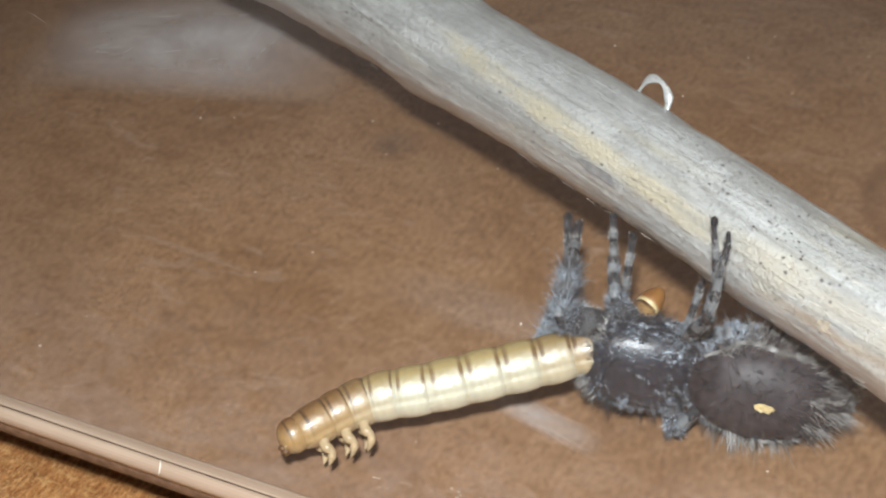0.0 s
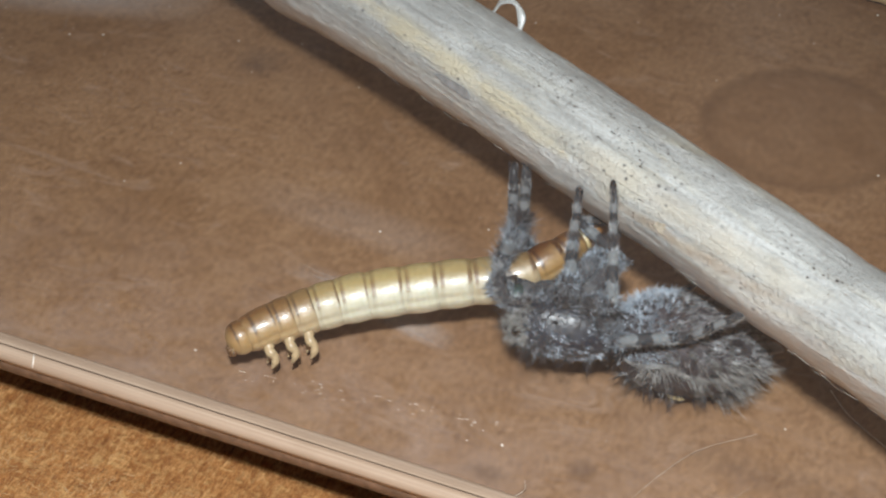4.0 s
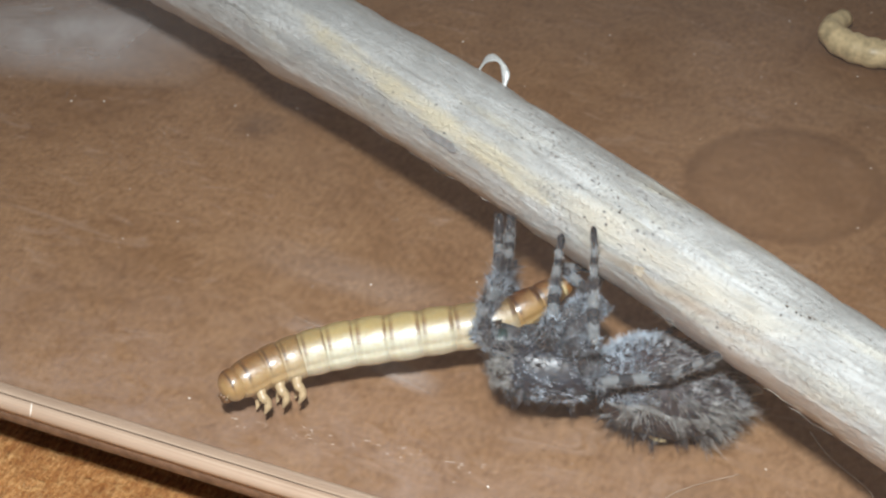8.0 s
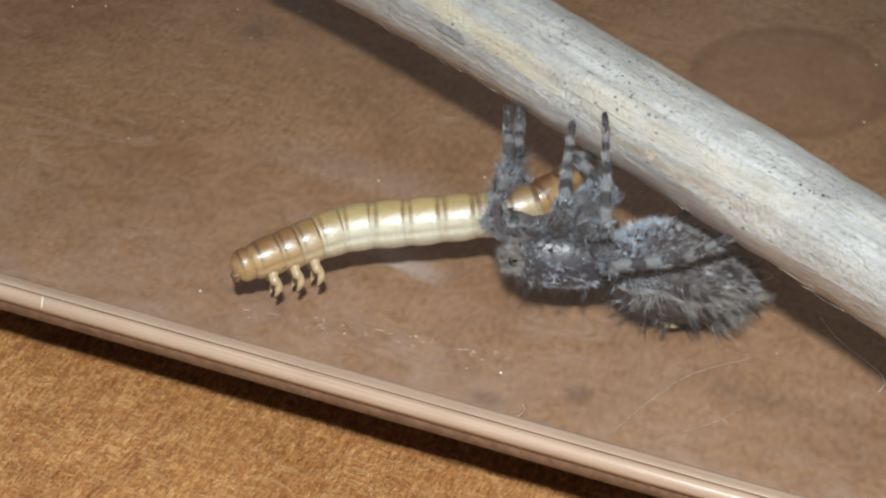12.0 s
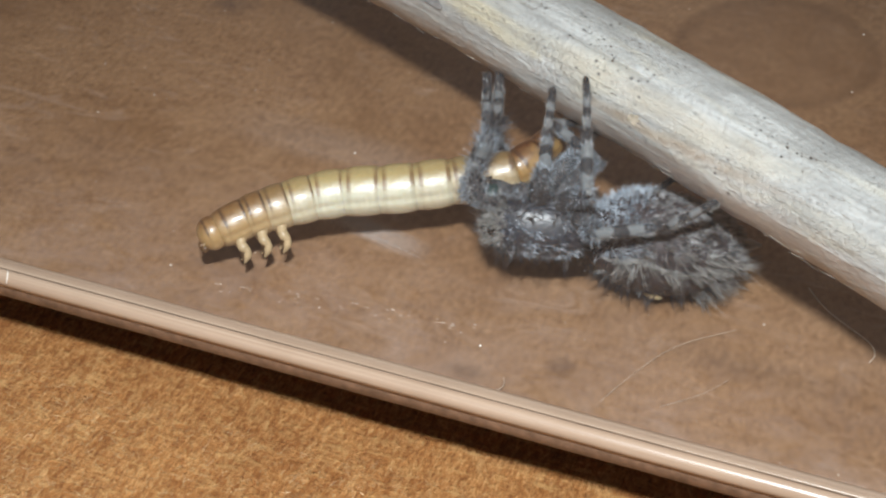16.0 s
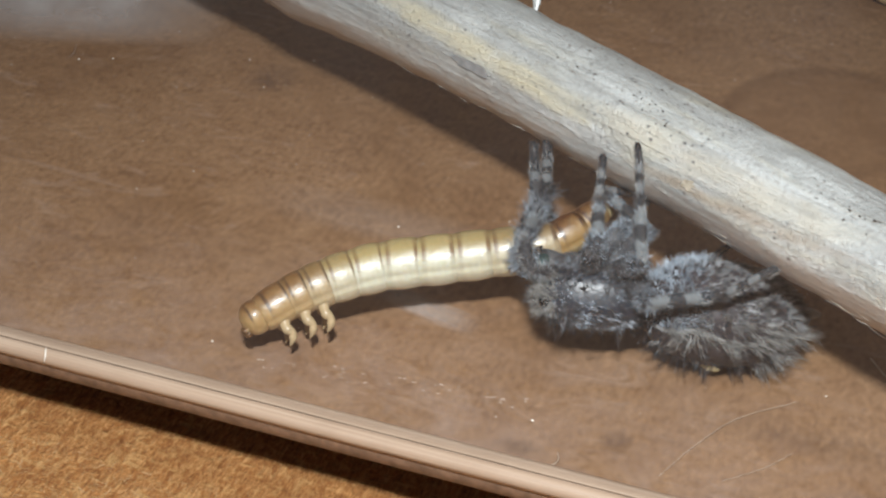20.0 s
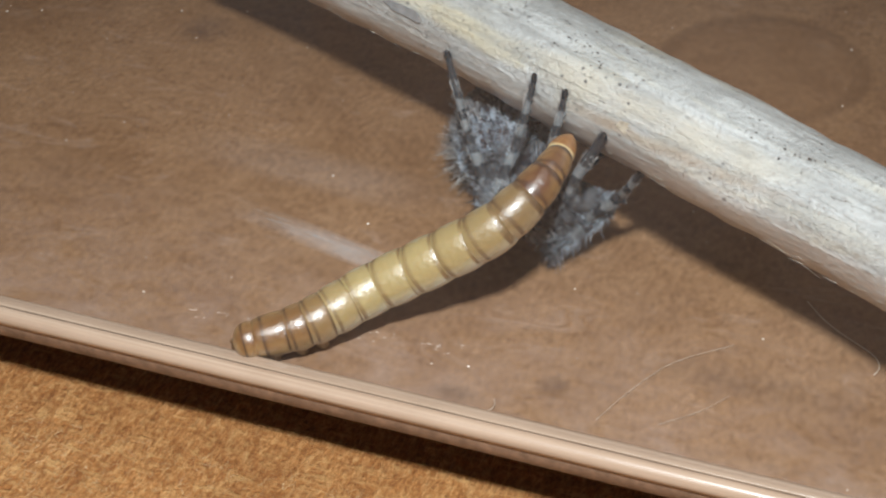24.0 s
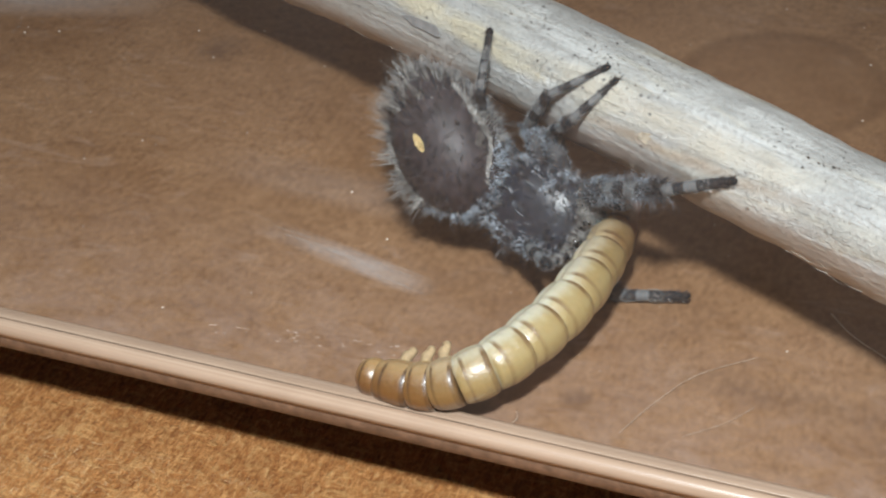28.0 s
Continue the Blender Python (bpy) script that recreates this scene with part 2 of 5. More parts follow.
def worm_material(name, back, side, belly, band, half, collar=0.0):
    """Shiny larva skin: amber back, cream belly, brown bands on the back at both rims of a ring."""
    m, t, b = material(name)
    v = coords(t)
    p = split(t, v)
    n = noise_of(t, v, 1.6, 5)
    fine = noise_of(t, coords(t, scale=(2200, 900, 900)), 2.2, 5, 0.65)
    up = calc(t, "ADD", calc(t, "MULTIPLY", p[2], 0.42), calc(t, "ADD", calc(t, "MULTIPLY", calc(t, "SUBTRACT", n, 0.5), 0.30), 0.5))
    c = ramp(t, up, [(0.10, belly), (0.34, side), (0.58, side), (0.80, back)])
    c = mixed(t, 0.35, c, ramp(t, fine, [(0.35, (0.74, 0.70, 0.62)), (0.62, (1, 1, 1))]), "MULTIPLY")
    along = calc(t, "ADD", calc(t, "MULTIPLY", p[0], 0.5 / half), 0.5)
    along = calc(t, "ADD", along, calc(t, "MULTIPLY", calc(t, "SUBTRACT", n, 0.5), 0.06))
    if collar:
        rim = ramp(t, along, [(0.62, (0, 0, 0)), (0.72, (collar, collar, collar)), (0.95, (collar, collar, collar))])
        c = mixed(t, rim, c, band)
    else:
        rim = ramp(t, along, [(0.0, (0.9, 0.9, 0.9)), (0.11, (1, 1, 1)), (0.15, (0.04, 0.04, 0.04)), (0.66, (0, 0, 0)), (0.70, (0.7, 0.7, 0.7)), (0.77, (1, 1, 1)), (0.80, (0.0, 0.0, 0.0))])
        top = ramp(t, up, [(0.30, (0.06, 0.06, 0.06)), (0.50, (0.26, 0.26, 0.26)), (0.63, (1, 1, 1)), (0.78, (1, 1, 1)), (0.89, (0.48, 0.48, 0.48))])
        c = mixed(t, calc(t, "MULTIPLY", rim, top), c, band)
    t.links.new(c, b.inputs["Base Color"])
    t.links.new(ramp(t, n, [(0.3, (0.32, 0.32, 0.32)), (0.7, (0.5, 0.5, 0.5))]), b.inputs["Roughness"])
    b.inputs["Subsurface Weight"].default_value = 0.2
    b.inputs["Subsurface Radius"].default_value = (0.0006, 0.0004, 0.0002)
    b.inputs["Subsurface Scale"].default_value = 1.0
    b.inputs["Specular IOR Level"].default_value = 1.0
    b.inputs["Coat Weight"].default_value = 0.55
    b.inputs["Coat Roughness"].default_value = 0.22
    bumped(t, b, calc(t, "ADD", n, calc(t, "MULTIPLY", fine, 0.3)), 0.6, 0.00013)
    return m


def clear_material(name, tint, haze, gloss=0.05, rough=0.03):
    """Clear plastic: straight through, a little surface gloss and a faint haze of dust and scratches."""
    m, t, b = material(name)
    t.nodes.remove(b)
    tr = nd(t, "ShaderNodeBsdfTransparent")
    tr.inputs[0].default_value = (*tint, 1)
    di = nd(t, "ShaderNodeBsdfDiffuse")
    di.inputs[0].default_value = (0.80, 0.82, 0.86, 1)
    gl = nd(t, "ShaderNodeBsdfGlossy")
    gl.inputs["Roughness"].default_value = rough
    mx, my = nd(t, "ShaderNodeMixShader"), nd(t, "ShaderNodeMixShader")
    n = noise_of(t, coords(t), 0.09, 6, 0.7, 0.8)
    t.links.new(calc(t, "MULTIPLY", ramp(t, n, [(0.3, (0.3, 0.3, 0.3)), (0.75, (1.4, 1.4, 1.4))]), haze), mx.inputs[0])
    t.links.new(tr.outputs[0], mx.inputs[1])
    t.links.new(di.outputs[0], mx.inputs[2])
    my.inputs[0].default_value = gloss
    t.links.new(mx.outputs[0], my.inputs[1])
    t.links.new(gl.outputs[0], my.inputs[2])
    t.links.new(my.outputs[0], t.nodes["Material Output"].inputs["Surface"])
    return m


def bar_material(name="clear_rail", shade=1.0):
    """The box's clear bottom rail: it shows the board's warm colour, with fine lengthwise score lines."""
    m, t, b = material(name)
    v = coords(t, scale=(25, 7800, 3000))
    n = noise_of(t, v, 1.0, 5, 0.7, 0.2)
    n2 = noise_of(t, coords(t, scale=(300, 900, 900)), 1.0, 4)
    c = ramp(t, n, [(0.28, (0.29, 0.195, 0.140)), (0.45, (0.38, 0.275, 0.205)), (0.7, (0.46, 0.350, 0.275))])
    c = mixed(t, 0.4, c, ramp(t, n2, [(0.3, (0.7, 0.66, 0.62)), (0.7, (1, 1, 1))]), "MULTIPLY")
    c = mixed(t, 1.0, c, (shade, shade * 0.97, shade * 0.93), "MULTIPLY")
    t.links.new(c, b.inputs["Base Color"])
    b.inputs["Roughness"].default_value = 0.3
    b.inputs["Coat Weight"].default_value = 0.35
    b.inputs["Coat Roughness"].default_value = 0.22
    bumped(t, b, n, 0.3, 0.00005)
    return m


def silk_material(name, fac):
    m, t, b = material(name)
    b.inputs["Base Color"].default_value = (0.95, 0.93, 0.90, 1)
    b.inputs["Roughness"].default_value = 0.4
    b.inputs["Alpha"].default_value = fac
    return m


def film_material(name, most, stretch, scale, lean=0.0):
    """Thin silk sheet: dense in the middle, frayed to nothing at its edge. Generated coordinates run 0 to 1 over it."""
    m, t, b = material(name)
    tc = t.nodes.new("ShaderNodeTexCoord")
    p = split(t, tc.outputs["Generated"])
    def bell(q):
        q = calc(t, "MULTIPLY", calc(t, "SUBTRACT", q, 0.5), 2.0)
        return calc(t, "SUBTRACT", 1.0, calc(t, "MULTIPLY", q, q), clamp=True)
    n = noise_of(t, coords(t, scale=stretch), scale, 7, 0.68, 0.8)
    a = calc(t, "MULTIPLY", calc(t, "POWER", calc(t, "MULTIPLY", bell(p[0]), bell(p[1])), 1.3), ramp(t, n, [(0.30, (0.35, 0.35, 0.35)), (0.70, (1, 1, 1))]))
    if lean:
        a = calc(t, "MULTIPLY", a, calc(t, "POWER", p[0], lean))
    t.links.new(calc(t, "MULTIPLY", a, most), b.inputs["Alpha"])
    b.inputs["Base Color"].default_value = (0.93, 0.91, 0.92, 1)
    b.inputs["Roughness"].default_value = 0.5
    return m


M_TABLE, M_FLOOR, M_STICK, M_BAR = table_material(), floor_material(), stick_material(), bar_material()
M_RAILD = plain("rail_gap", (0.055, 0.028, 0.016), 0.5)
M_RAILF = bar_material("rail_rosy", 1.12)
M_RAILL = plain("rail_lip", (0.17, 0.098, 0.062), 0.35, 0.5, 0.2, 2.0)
M_PANE = clear_material("clear_pane", (0.99, 0.988, 0.985), 0.0068, 0.02)
M_BOX = clear_material("clear_wall", (0.97, 0.965, 0.96), 0.02, 0.04)


def ring_skin(k, n):
    """Brown head end, cream middle, dark amber tail end."""
    front = (1.0, 0.95, 0.9, 0.7, 0.25)[k] if k < 5 else 0.0
    tail = (0.12, 0.35, 0.65, 1.0, 1.0, 1.0)[k - n + 6] if k >= n - 6 else 0.0
    def mix3(a, b, c):
        w = 1 - front - tail
        return tuple(x * front + y * w + z * tail for x, y, z in zip(a, b, c))
    back = mix3((0.17, 0.070, 0.016), (0.40, 0.300, 0.130), (0.105, 0.034, 0.0065))
    side = mix3((0.40, 0.25, 0.105), (0.61, 0.58, 0.45), (0.36, 0.215, 0.080))
    belly = mix3((0.54, 0.38, 0.19), (0.74, 0.70, 0.53), (0.62, 0.50, 0.29))
    band = mix3((0.060, 0.024, 0.007), (0.185, 0.105, 0.038), (0.055, 0.018, 0.004))
    if k == n - 1:
        return worm_material("larva_tail_skin", (0.20, 0.075, 0.016), (0.34, 0.150, 0.038), (0.45, 0.27, 0.10), (0.70, 0.56, 0.30), 0.75, 0.95)
    return worm_material("larva_skin", back, side, belly, band, RING_LEN[k] / 2 * 1.08)


RING_LEN = (0.80, 1.25, 0.90, 1.0, 1.2, 1.4, 1.6, 1.6, 1.6, 1.55, 1.45, 1.35, 1.25, 1.05)
RING_RAD = (0.72, 0.90, 0.97, 1.02, 1.06, 1.09, 1.11, 1.11, 1.10, 1.07, 1.00, 0.88, 0.72, 0.50)
M_WLEG = plain("larva_leg", (0.44, 0.32, 0.185), 0.35, 0.5)
M_MOUTH = plain("larva_mouthpart", (0.13, 0.065, 0.028), 0.45)
M_JAW = plain("dark_mouthpart", (0.03, 0.022, 0.018), 0.45)
M_PAD = plain("foot_brush", (0.022, 0.021, 0.022), 0.8, 0.1)
M_SKIN = plain("spider_skin", (0.035, 0.033, 0.036), 0.7, 0.2, 0.25, 4.0, bump=0.3)
M_ABD = plain("abdomen_skin", (0.042, 0.034, 0.037), 0.5, 0.35, 0.3, 2.0, bump=0.3)
M_SHINE = plain("carapace", (0.018, 0.021, 0.031), 0.38, 1.0, 0.3, 3.0, bump=0.6)
M_EYE = plain("eye", (0.004, 0.004, 0.005), 0.06, 0.8, 0.0)
M_FANG = plain("green_chelicera", (0.035, 0.055, 0.052), 0.4, 0.5, 0.3, 3.0, 0.3)
M_HAIR = hair_material("grey_hair", (0.026, 0.029, 0.036), (0.52, 0.56, 0.62), 0.4)
M_HAIRD = hair_material("dark_hair", (0.010, 0.010, 0.012), (0.13, 0.12, 0.125), 0.35)
M_HAIRN = hair_material("brown_grey_hair", (0.055, 0.055, 0.059), (0.58, 0.58, 0.59), 0.42)
M_HAIRW = hair_material("pale_hair", (0.14, 0.135, 0.13), (0.62, 0.60, 0.57), 0.5)
M_HAIRP = hair_material("ring_hair", (0.12, 0.12, 0.125), (0.62, 0.62, 0.61), 0.45)
M_HAIRB = hair_material("blue_grey_hair", (0.055, 0.066, 0.082), (0.60, 0.68, 0.77), 0.4)
M_HAIRS = hair_material("silver_blue_hair", (0.13, 0.155, 0.19), (0.74, 0.83, 0.93), 0.4)
M_SPOT = hair_material("cream_scales", (0.55, 0.40, 0.18), (0.80, 0.66, 0.36))
M_SPIN = plain("spinneret", (0.22, 0.20, 0.18), 0.5)
M_SILK, M_SMEAR = silk_material("white_silk", 0.3), silk_material("thin_silk", 0.12)
M_SHEET, M_WISP = film_material("silk_sheet", 0.62, (500, 700, 1000), 0.16), film_material("silk_wisp", 0.62, (160, 1300, 1000), 0.8, 1.4)
M_FAINT = film_material("silk_trace", 0.12, (120, 420, 1000), 0.7, 0.5)
M_FIBRE = plain("pale_fibre", (0.50, 0.40, 0.31), 0.5)
M_TFIB = hair_material("wood_fibre", (0.34, 0.15, 0.04), (0.92, 0.68, 0.38), 0.5)
M_DUST = hair_material("dust", (0.52, 0.42, 0.33), (0.92, 0.86, 0.78), 0.5)
M_SHED = plain("shed_skin", (0.62, 0.48, 0.27), 0.4, 0.5, 0.2, 1.5)
M_PAPER = plain("white_curl", (0.72, 0.73, 0.78), 0.5, 0.5, 0.1)
M_CLIP = plain("grey_blue_plastic", (0.20, 0.23, 0.29), 0.25, 0.6, 0.15, 0.6)


# ---- building helpers (numbers in millimetres) ----
def part(name, shape, mat, parent=None, label="", smooth=True, at=None):
    verts, faces = shape
    me = bpy.data.meshes.new(name)
    me.from_pydata([(x * MM, y * MM, z * MM) for x, y, z in verts], [], faces)
    me.materials.append(mat)
    if smooth:
        me.polygons.foreach_set("use_smooth", [True] * len(me.polygons))
    me.update()
    ob = new(name, me)
    if parent:
        ob.parent = parent
    if at is not None:
        ob.matrix_basis = at
    if label:
        ob["label"] = label
    return ob


def thing(name, label, category, at=(0, 0, 0), group="", kind=""):
    ob = new(name)
    ob.empty_display_size = 0.002
    ob.location = [c * MM for c in at]
    return tagged(ob, label, category, group, kind)


def sweep(points, radii, sides=12, wob=0.0, flat=1.0, seed=0.0):
    """A tube along points with a radius at each, closed at both ends."""
    pts = [Vector(p) for p in points]
    verts, faces = [], []
    ref = Vector((0, 0, 1))
    for k, p in enumerate(pts):
        d = (pts[min(k + 1, len(pts) - 1)] - pts[max(k - 1, 0)]).normalized()
        if abs(d.dot(ref)) > 0.95:
            ref = Vector((0, 1, 0)) if abs(d.y) < 0.9 else Vector((1, 0, 0))
        side = d.cross(ref).normalized()
        up = side.cross(d).normalized()
        ref = up
        for s in range(sides):
            a = 2 * math.pi * s / sides
            r = radii[k] if not isinstance(radii, (int, float)) else radii
            q = side * math.cos(a) * r + up * math.sin(a) * r * flat
            if wob:
                q *= 1 + wob * noise.noise((p + q) * 0.9 + Vector((seed, 0, 0)))
            verts.append(tuple(p + q))
    n = len(pts)
    for k in range(n - 1):
        for s in range(sides):
            a, b = k * sides + s, k * sides + (s + 1) % sides
            faces.append((a, b, b + sides, a + sides))
    faces.append(tuple(range(sides))[::-1])
    faces.append(tuple(range((n - 1) * sides, n * sides)))
    return verts, faces


def blob(fn, nu=32, nv=20):
    """A closed skin: fn(direction) gives the point for a unit direction."""
    verts, faces = [tuple(fn(Vector((1, 0, 0))))], []
    for j in range(1, nv):
        th = math.pi * j / nv
        for i in range(nu):
            ph = 2 * math.pi * i / nu
            verts.append(tuple(fn(Vector((math.cos(th), math.sin(th) * math.cos(ph), math.sin(th) * math.sin(ph))))))
    verts.append(tuple(fn(Vector((-1, 0, 0)))))
    last = len(verts) - 1
    for i in range(nu):
        faces.append((0, 1 + i, 1 + (i + 1) % nu))
        faces.append((last, last - nu + (i + 1) % nu, last - nu + i))
    for j in range(nv - 2):
        for i in range(nu):
            a, b = 1 + j * nu + i, 1 + j * nu + (i + 1) % nu
            faces.append((a, a + nu, b + nu, b))
    return verts, faces


def strands(roots, rng, width=0.035, curl=0.25):
    """Tapered hairs: each root is (place, direction, length)."""
    verts, faces = [], []
    for p, d, ln in roots:
        d = d.normalized()
        side = d.cross(Vector((rng.uniform(-1, 1), rng.uniform(-1, 1), rng.uniform(-1, 1)))).normalized()
        other = d.cross(side)
        bend = (side * rng.uniform(-1, 1) + other * rng.uniform(-1, 1)) * curl * ln
        k = len(verts)
        for f, w in ((0.0, 1.0), (0.55, 0.8)):
            c = p + d * ln * f + bend * f * f
            for a in (0, 2.094, 4.189):
                verts.append(tuple(c + (side * math.cos(a) + other * math.sin(a)) * width * w))
        verts.append(tuple(p + d * ln + bend))
        for i in range(3):
            j = (i + 1) % 3
            faces += [(k + i, k + j, k + 3 + j, k + 3 + i), (k + 3 + i, k + 3 + j, k + 6)]
    return verts, faces


def box_shape(x0, y0, z0, x1, y1, z1, bevel=0.0):
    bm = bmesh.new()
    bmesh.ops.create_cube(bm, size=1)
    for v in bm.verts:
        v.co = ((x0 + x1) / 2 + v.co.x * (x1 - x0), (y0 + y1) / 2 + v.co.y * (y1 - y0), (z0 + z1) / 2 + v.co.z * (z1 - z0))
    if bevel:
        bmesh.ops.bevel(bm, geom=bm.edges[:], offset=bevel, segments=3, affect="EDGES", profile=0.5)
    bm.verts.index_update()
    out = [tuple(v.co) for v in bm.verts], [tuple(v.index for v in f.verts) for f in bm.faces]
    bm.free()
    return out


def spline(points, n):
    """Even steps along a smooth curve through the points."""
    p = [Vector(q) for q in points]
    p = [p[0] * 2 - p[1], *p, p[-1] * 2 - p[-2]]
    fine = []
    for k in range(1, len(p) - 2):
        for s in range(12):
            u = s / 12
            fine.append(0.5 * (2 * p[k] + (p[k + 1] - p[k - 1]) * u + (2 * p[k - 1] - 5 * p[k] + 4 * p[k + 1] - p[k + 2]) * u * u
                               + (3 * p[k] - p[k - 1] - 3 * p[k + 1] + p[k + 2]) * u ** 3))
    fine.append(p[-2])
    run = [0.0]
    for a, b in zip(fine, fine[1:]):
        run.append(run[-1] + (b - a).length)
    out, k = [], 0
    for i in range(n):
        want = run[-1] * i / (n - 1)
        while k < len(fine) - 2 and run[k + 1] < want:
            k += 1
        f = (want - run[k]) / max(run[k + 1] - run[k], 1e-9)
        out.append(fine[k].lerp(fine[k + 1], f))
    return out, run[-1]


# ---- the setting: table top and the clear box standing on it ----
WALL_Y, TABLE_Z = -13.9, -4.2


def extruded(profile, x0, x1, n=60):
    """A closed (y, z) outline run along x."""
    verts, faces, m = [], [], len(profile)
    for k in range(n):
        x = x0 + (x1 - x0) * k / (n - 1)
        for i, (y, z) in enumerate(profile):
            verts.append((x, y + 0.012 * noise.noise(Vector((x * 0.6, i * 3.1, 0))), z + 0.012 * noise.noise(Vector((x * 0.6, i * 3.1, 9)))))
    for k in range(n - 1):
        for i in range(m):
            j = (i + 1) % m
            faces.append((k * m + i, (k + 1) * m + i, (k + 1) * m + j, k * m + j))
    faces += [tuple(range(m)), tuple(range((n - 1) * m, n * m))[::-1]]
    return verts, faces


def build_setting():
    table = part("table_top", box_shape(-260, -300, TABLE_Z - 18, 300, 260, TABLE_Z, 1.5), M_TABLE, smooth=False)
    tagged(table, "orange-brown fibrous hardboard table top", "table top", kind="structure")
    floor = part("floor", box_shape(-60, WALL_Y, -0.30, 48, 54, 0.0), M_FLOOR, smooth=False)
    tagged(floor, "smooth brown stained floor inside the clear box", "floor", kind="structure")
    # bottom rail in its layers, from the inner cap down to the foot
    y = WALL_Y - 0.004
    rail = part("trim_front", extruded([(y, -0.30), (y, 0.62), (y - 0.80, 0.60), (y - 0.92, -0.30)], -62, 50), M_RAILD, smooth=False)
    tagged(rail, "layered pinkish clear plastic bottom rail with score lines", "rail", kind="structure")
    part("rail_cap", extruded([(y - 0.02, 0.625), (y - 0.02, 0.74), (y - 0.10, 0.78), (y - 0.50, 0.76), (y - 0.54, 0.74), (y - 0.54, 0.625)], -62, 50), M_BAR, rail, "streaked beige cap")
    part("rail_face", extruded([(y - 0.61, 0.615), (y - 0.61, 0.72), (y - 0.65, 0.75), (y - 0.86, 0.70), (y - 1.00, 0.58), (y - 1.06, 0.40), (y - 1.05, 0.14), (y - 0.86, 0.12)], -62, 50), M_RAILF, rail, "smooth rosy rounded face")
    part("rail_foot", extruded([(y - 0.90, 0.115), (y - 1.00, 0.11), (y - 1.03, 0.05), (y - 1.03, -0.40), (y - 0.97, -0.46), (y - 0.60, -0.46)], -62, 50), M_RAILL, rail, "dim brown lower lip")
    nick, _ = spline([(-9.55, y - 0.66, 0.78), (-9.40, y - 0.98, 0.64), (-9.45, y - 1.09, 0.34)], 8)
    part("nick", sweep(nick, [0.02, 0.035, 0.04, 0.03, 0.035, 0.03, 0.02, 0.01], 6), M_DUST, rail, "pale chipped nick")
    pane = part("window_1", box_shape(-60, WALL_Y - 0.48, 0.79, 48, WALL_Y - 0.10, 46), M_PANE, smooth=False)
    tagged(pane, "clear plastic front pane, dusty and finely scratched", "window pane", kind="structure")
    for name, b in (("wall_west", (-62, WALL_Y + 0.05, -0.30, -60.05, 56, 46)), ("wall_east", (48.05, WALL_Y + 0.05, -0.30, 50, 56, 46)),
                    ("wall_north", (-60, 54.05, -0.30, 48, 56, 46))):
        w = part(name, box_shape(*b), M_BOX, smooth=False)
        tagged(w, "clear plastic side wall of the box", "wall", kind="structure")
    for x in (-55, 43):
        for y in (-9, 49):
            foot = part("box_foot", box_shape(x - 3, y - 3, TABLE_Z, x + 3, y + 3, -0.31, 0.4), M_CLIP)
            tagged(foot, "small grey plastic foot under the clear box", "box foot", "feet of the box")


# ---- the dry stem ----
STICK_P, STICK_D, STICK_R, STICK_TAPER = Vector((0, 4.66, 7.40)), Vector((1, -0.4784, 0.0029)).normalized(), 2.45, -0.0109


def stick_frame():
    x = STICK_D
    y = Vector((0, 0, 1)).cross(x).normalized()
    z = x.cross(y)
    return Matrix((x, y, z)).transposed().to_4x4()


def bow(s):
    """How far the stem's bend has gone at s; straight past the crook."""
    return (s / 20) ** 2 if s < 18 else 0.81 + (s - 18) * 0.09


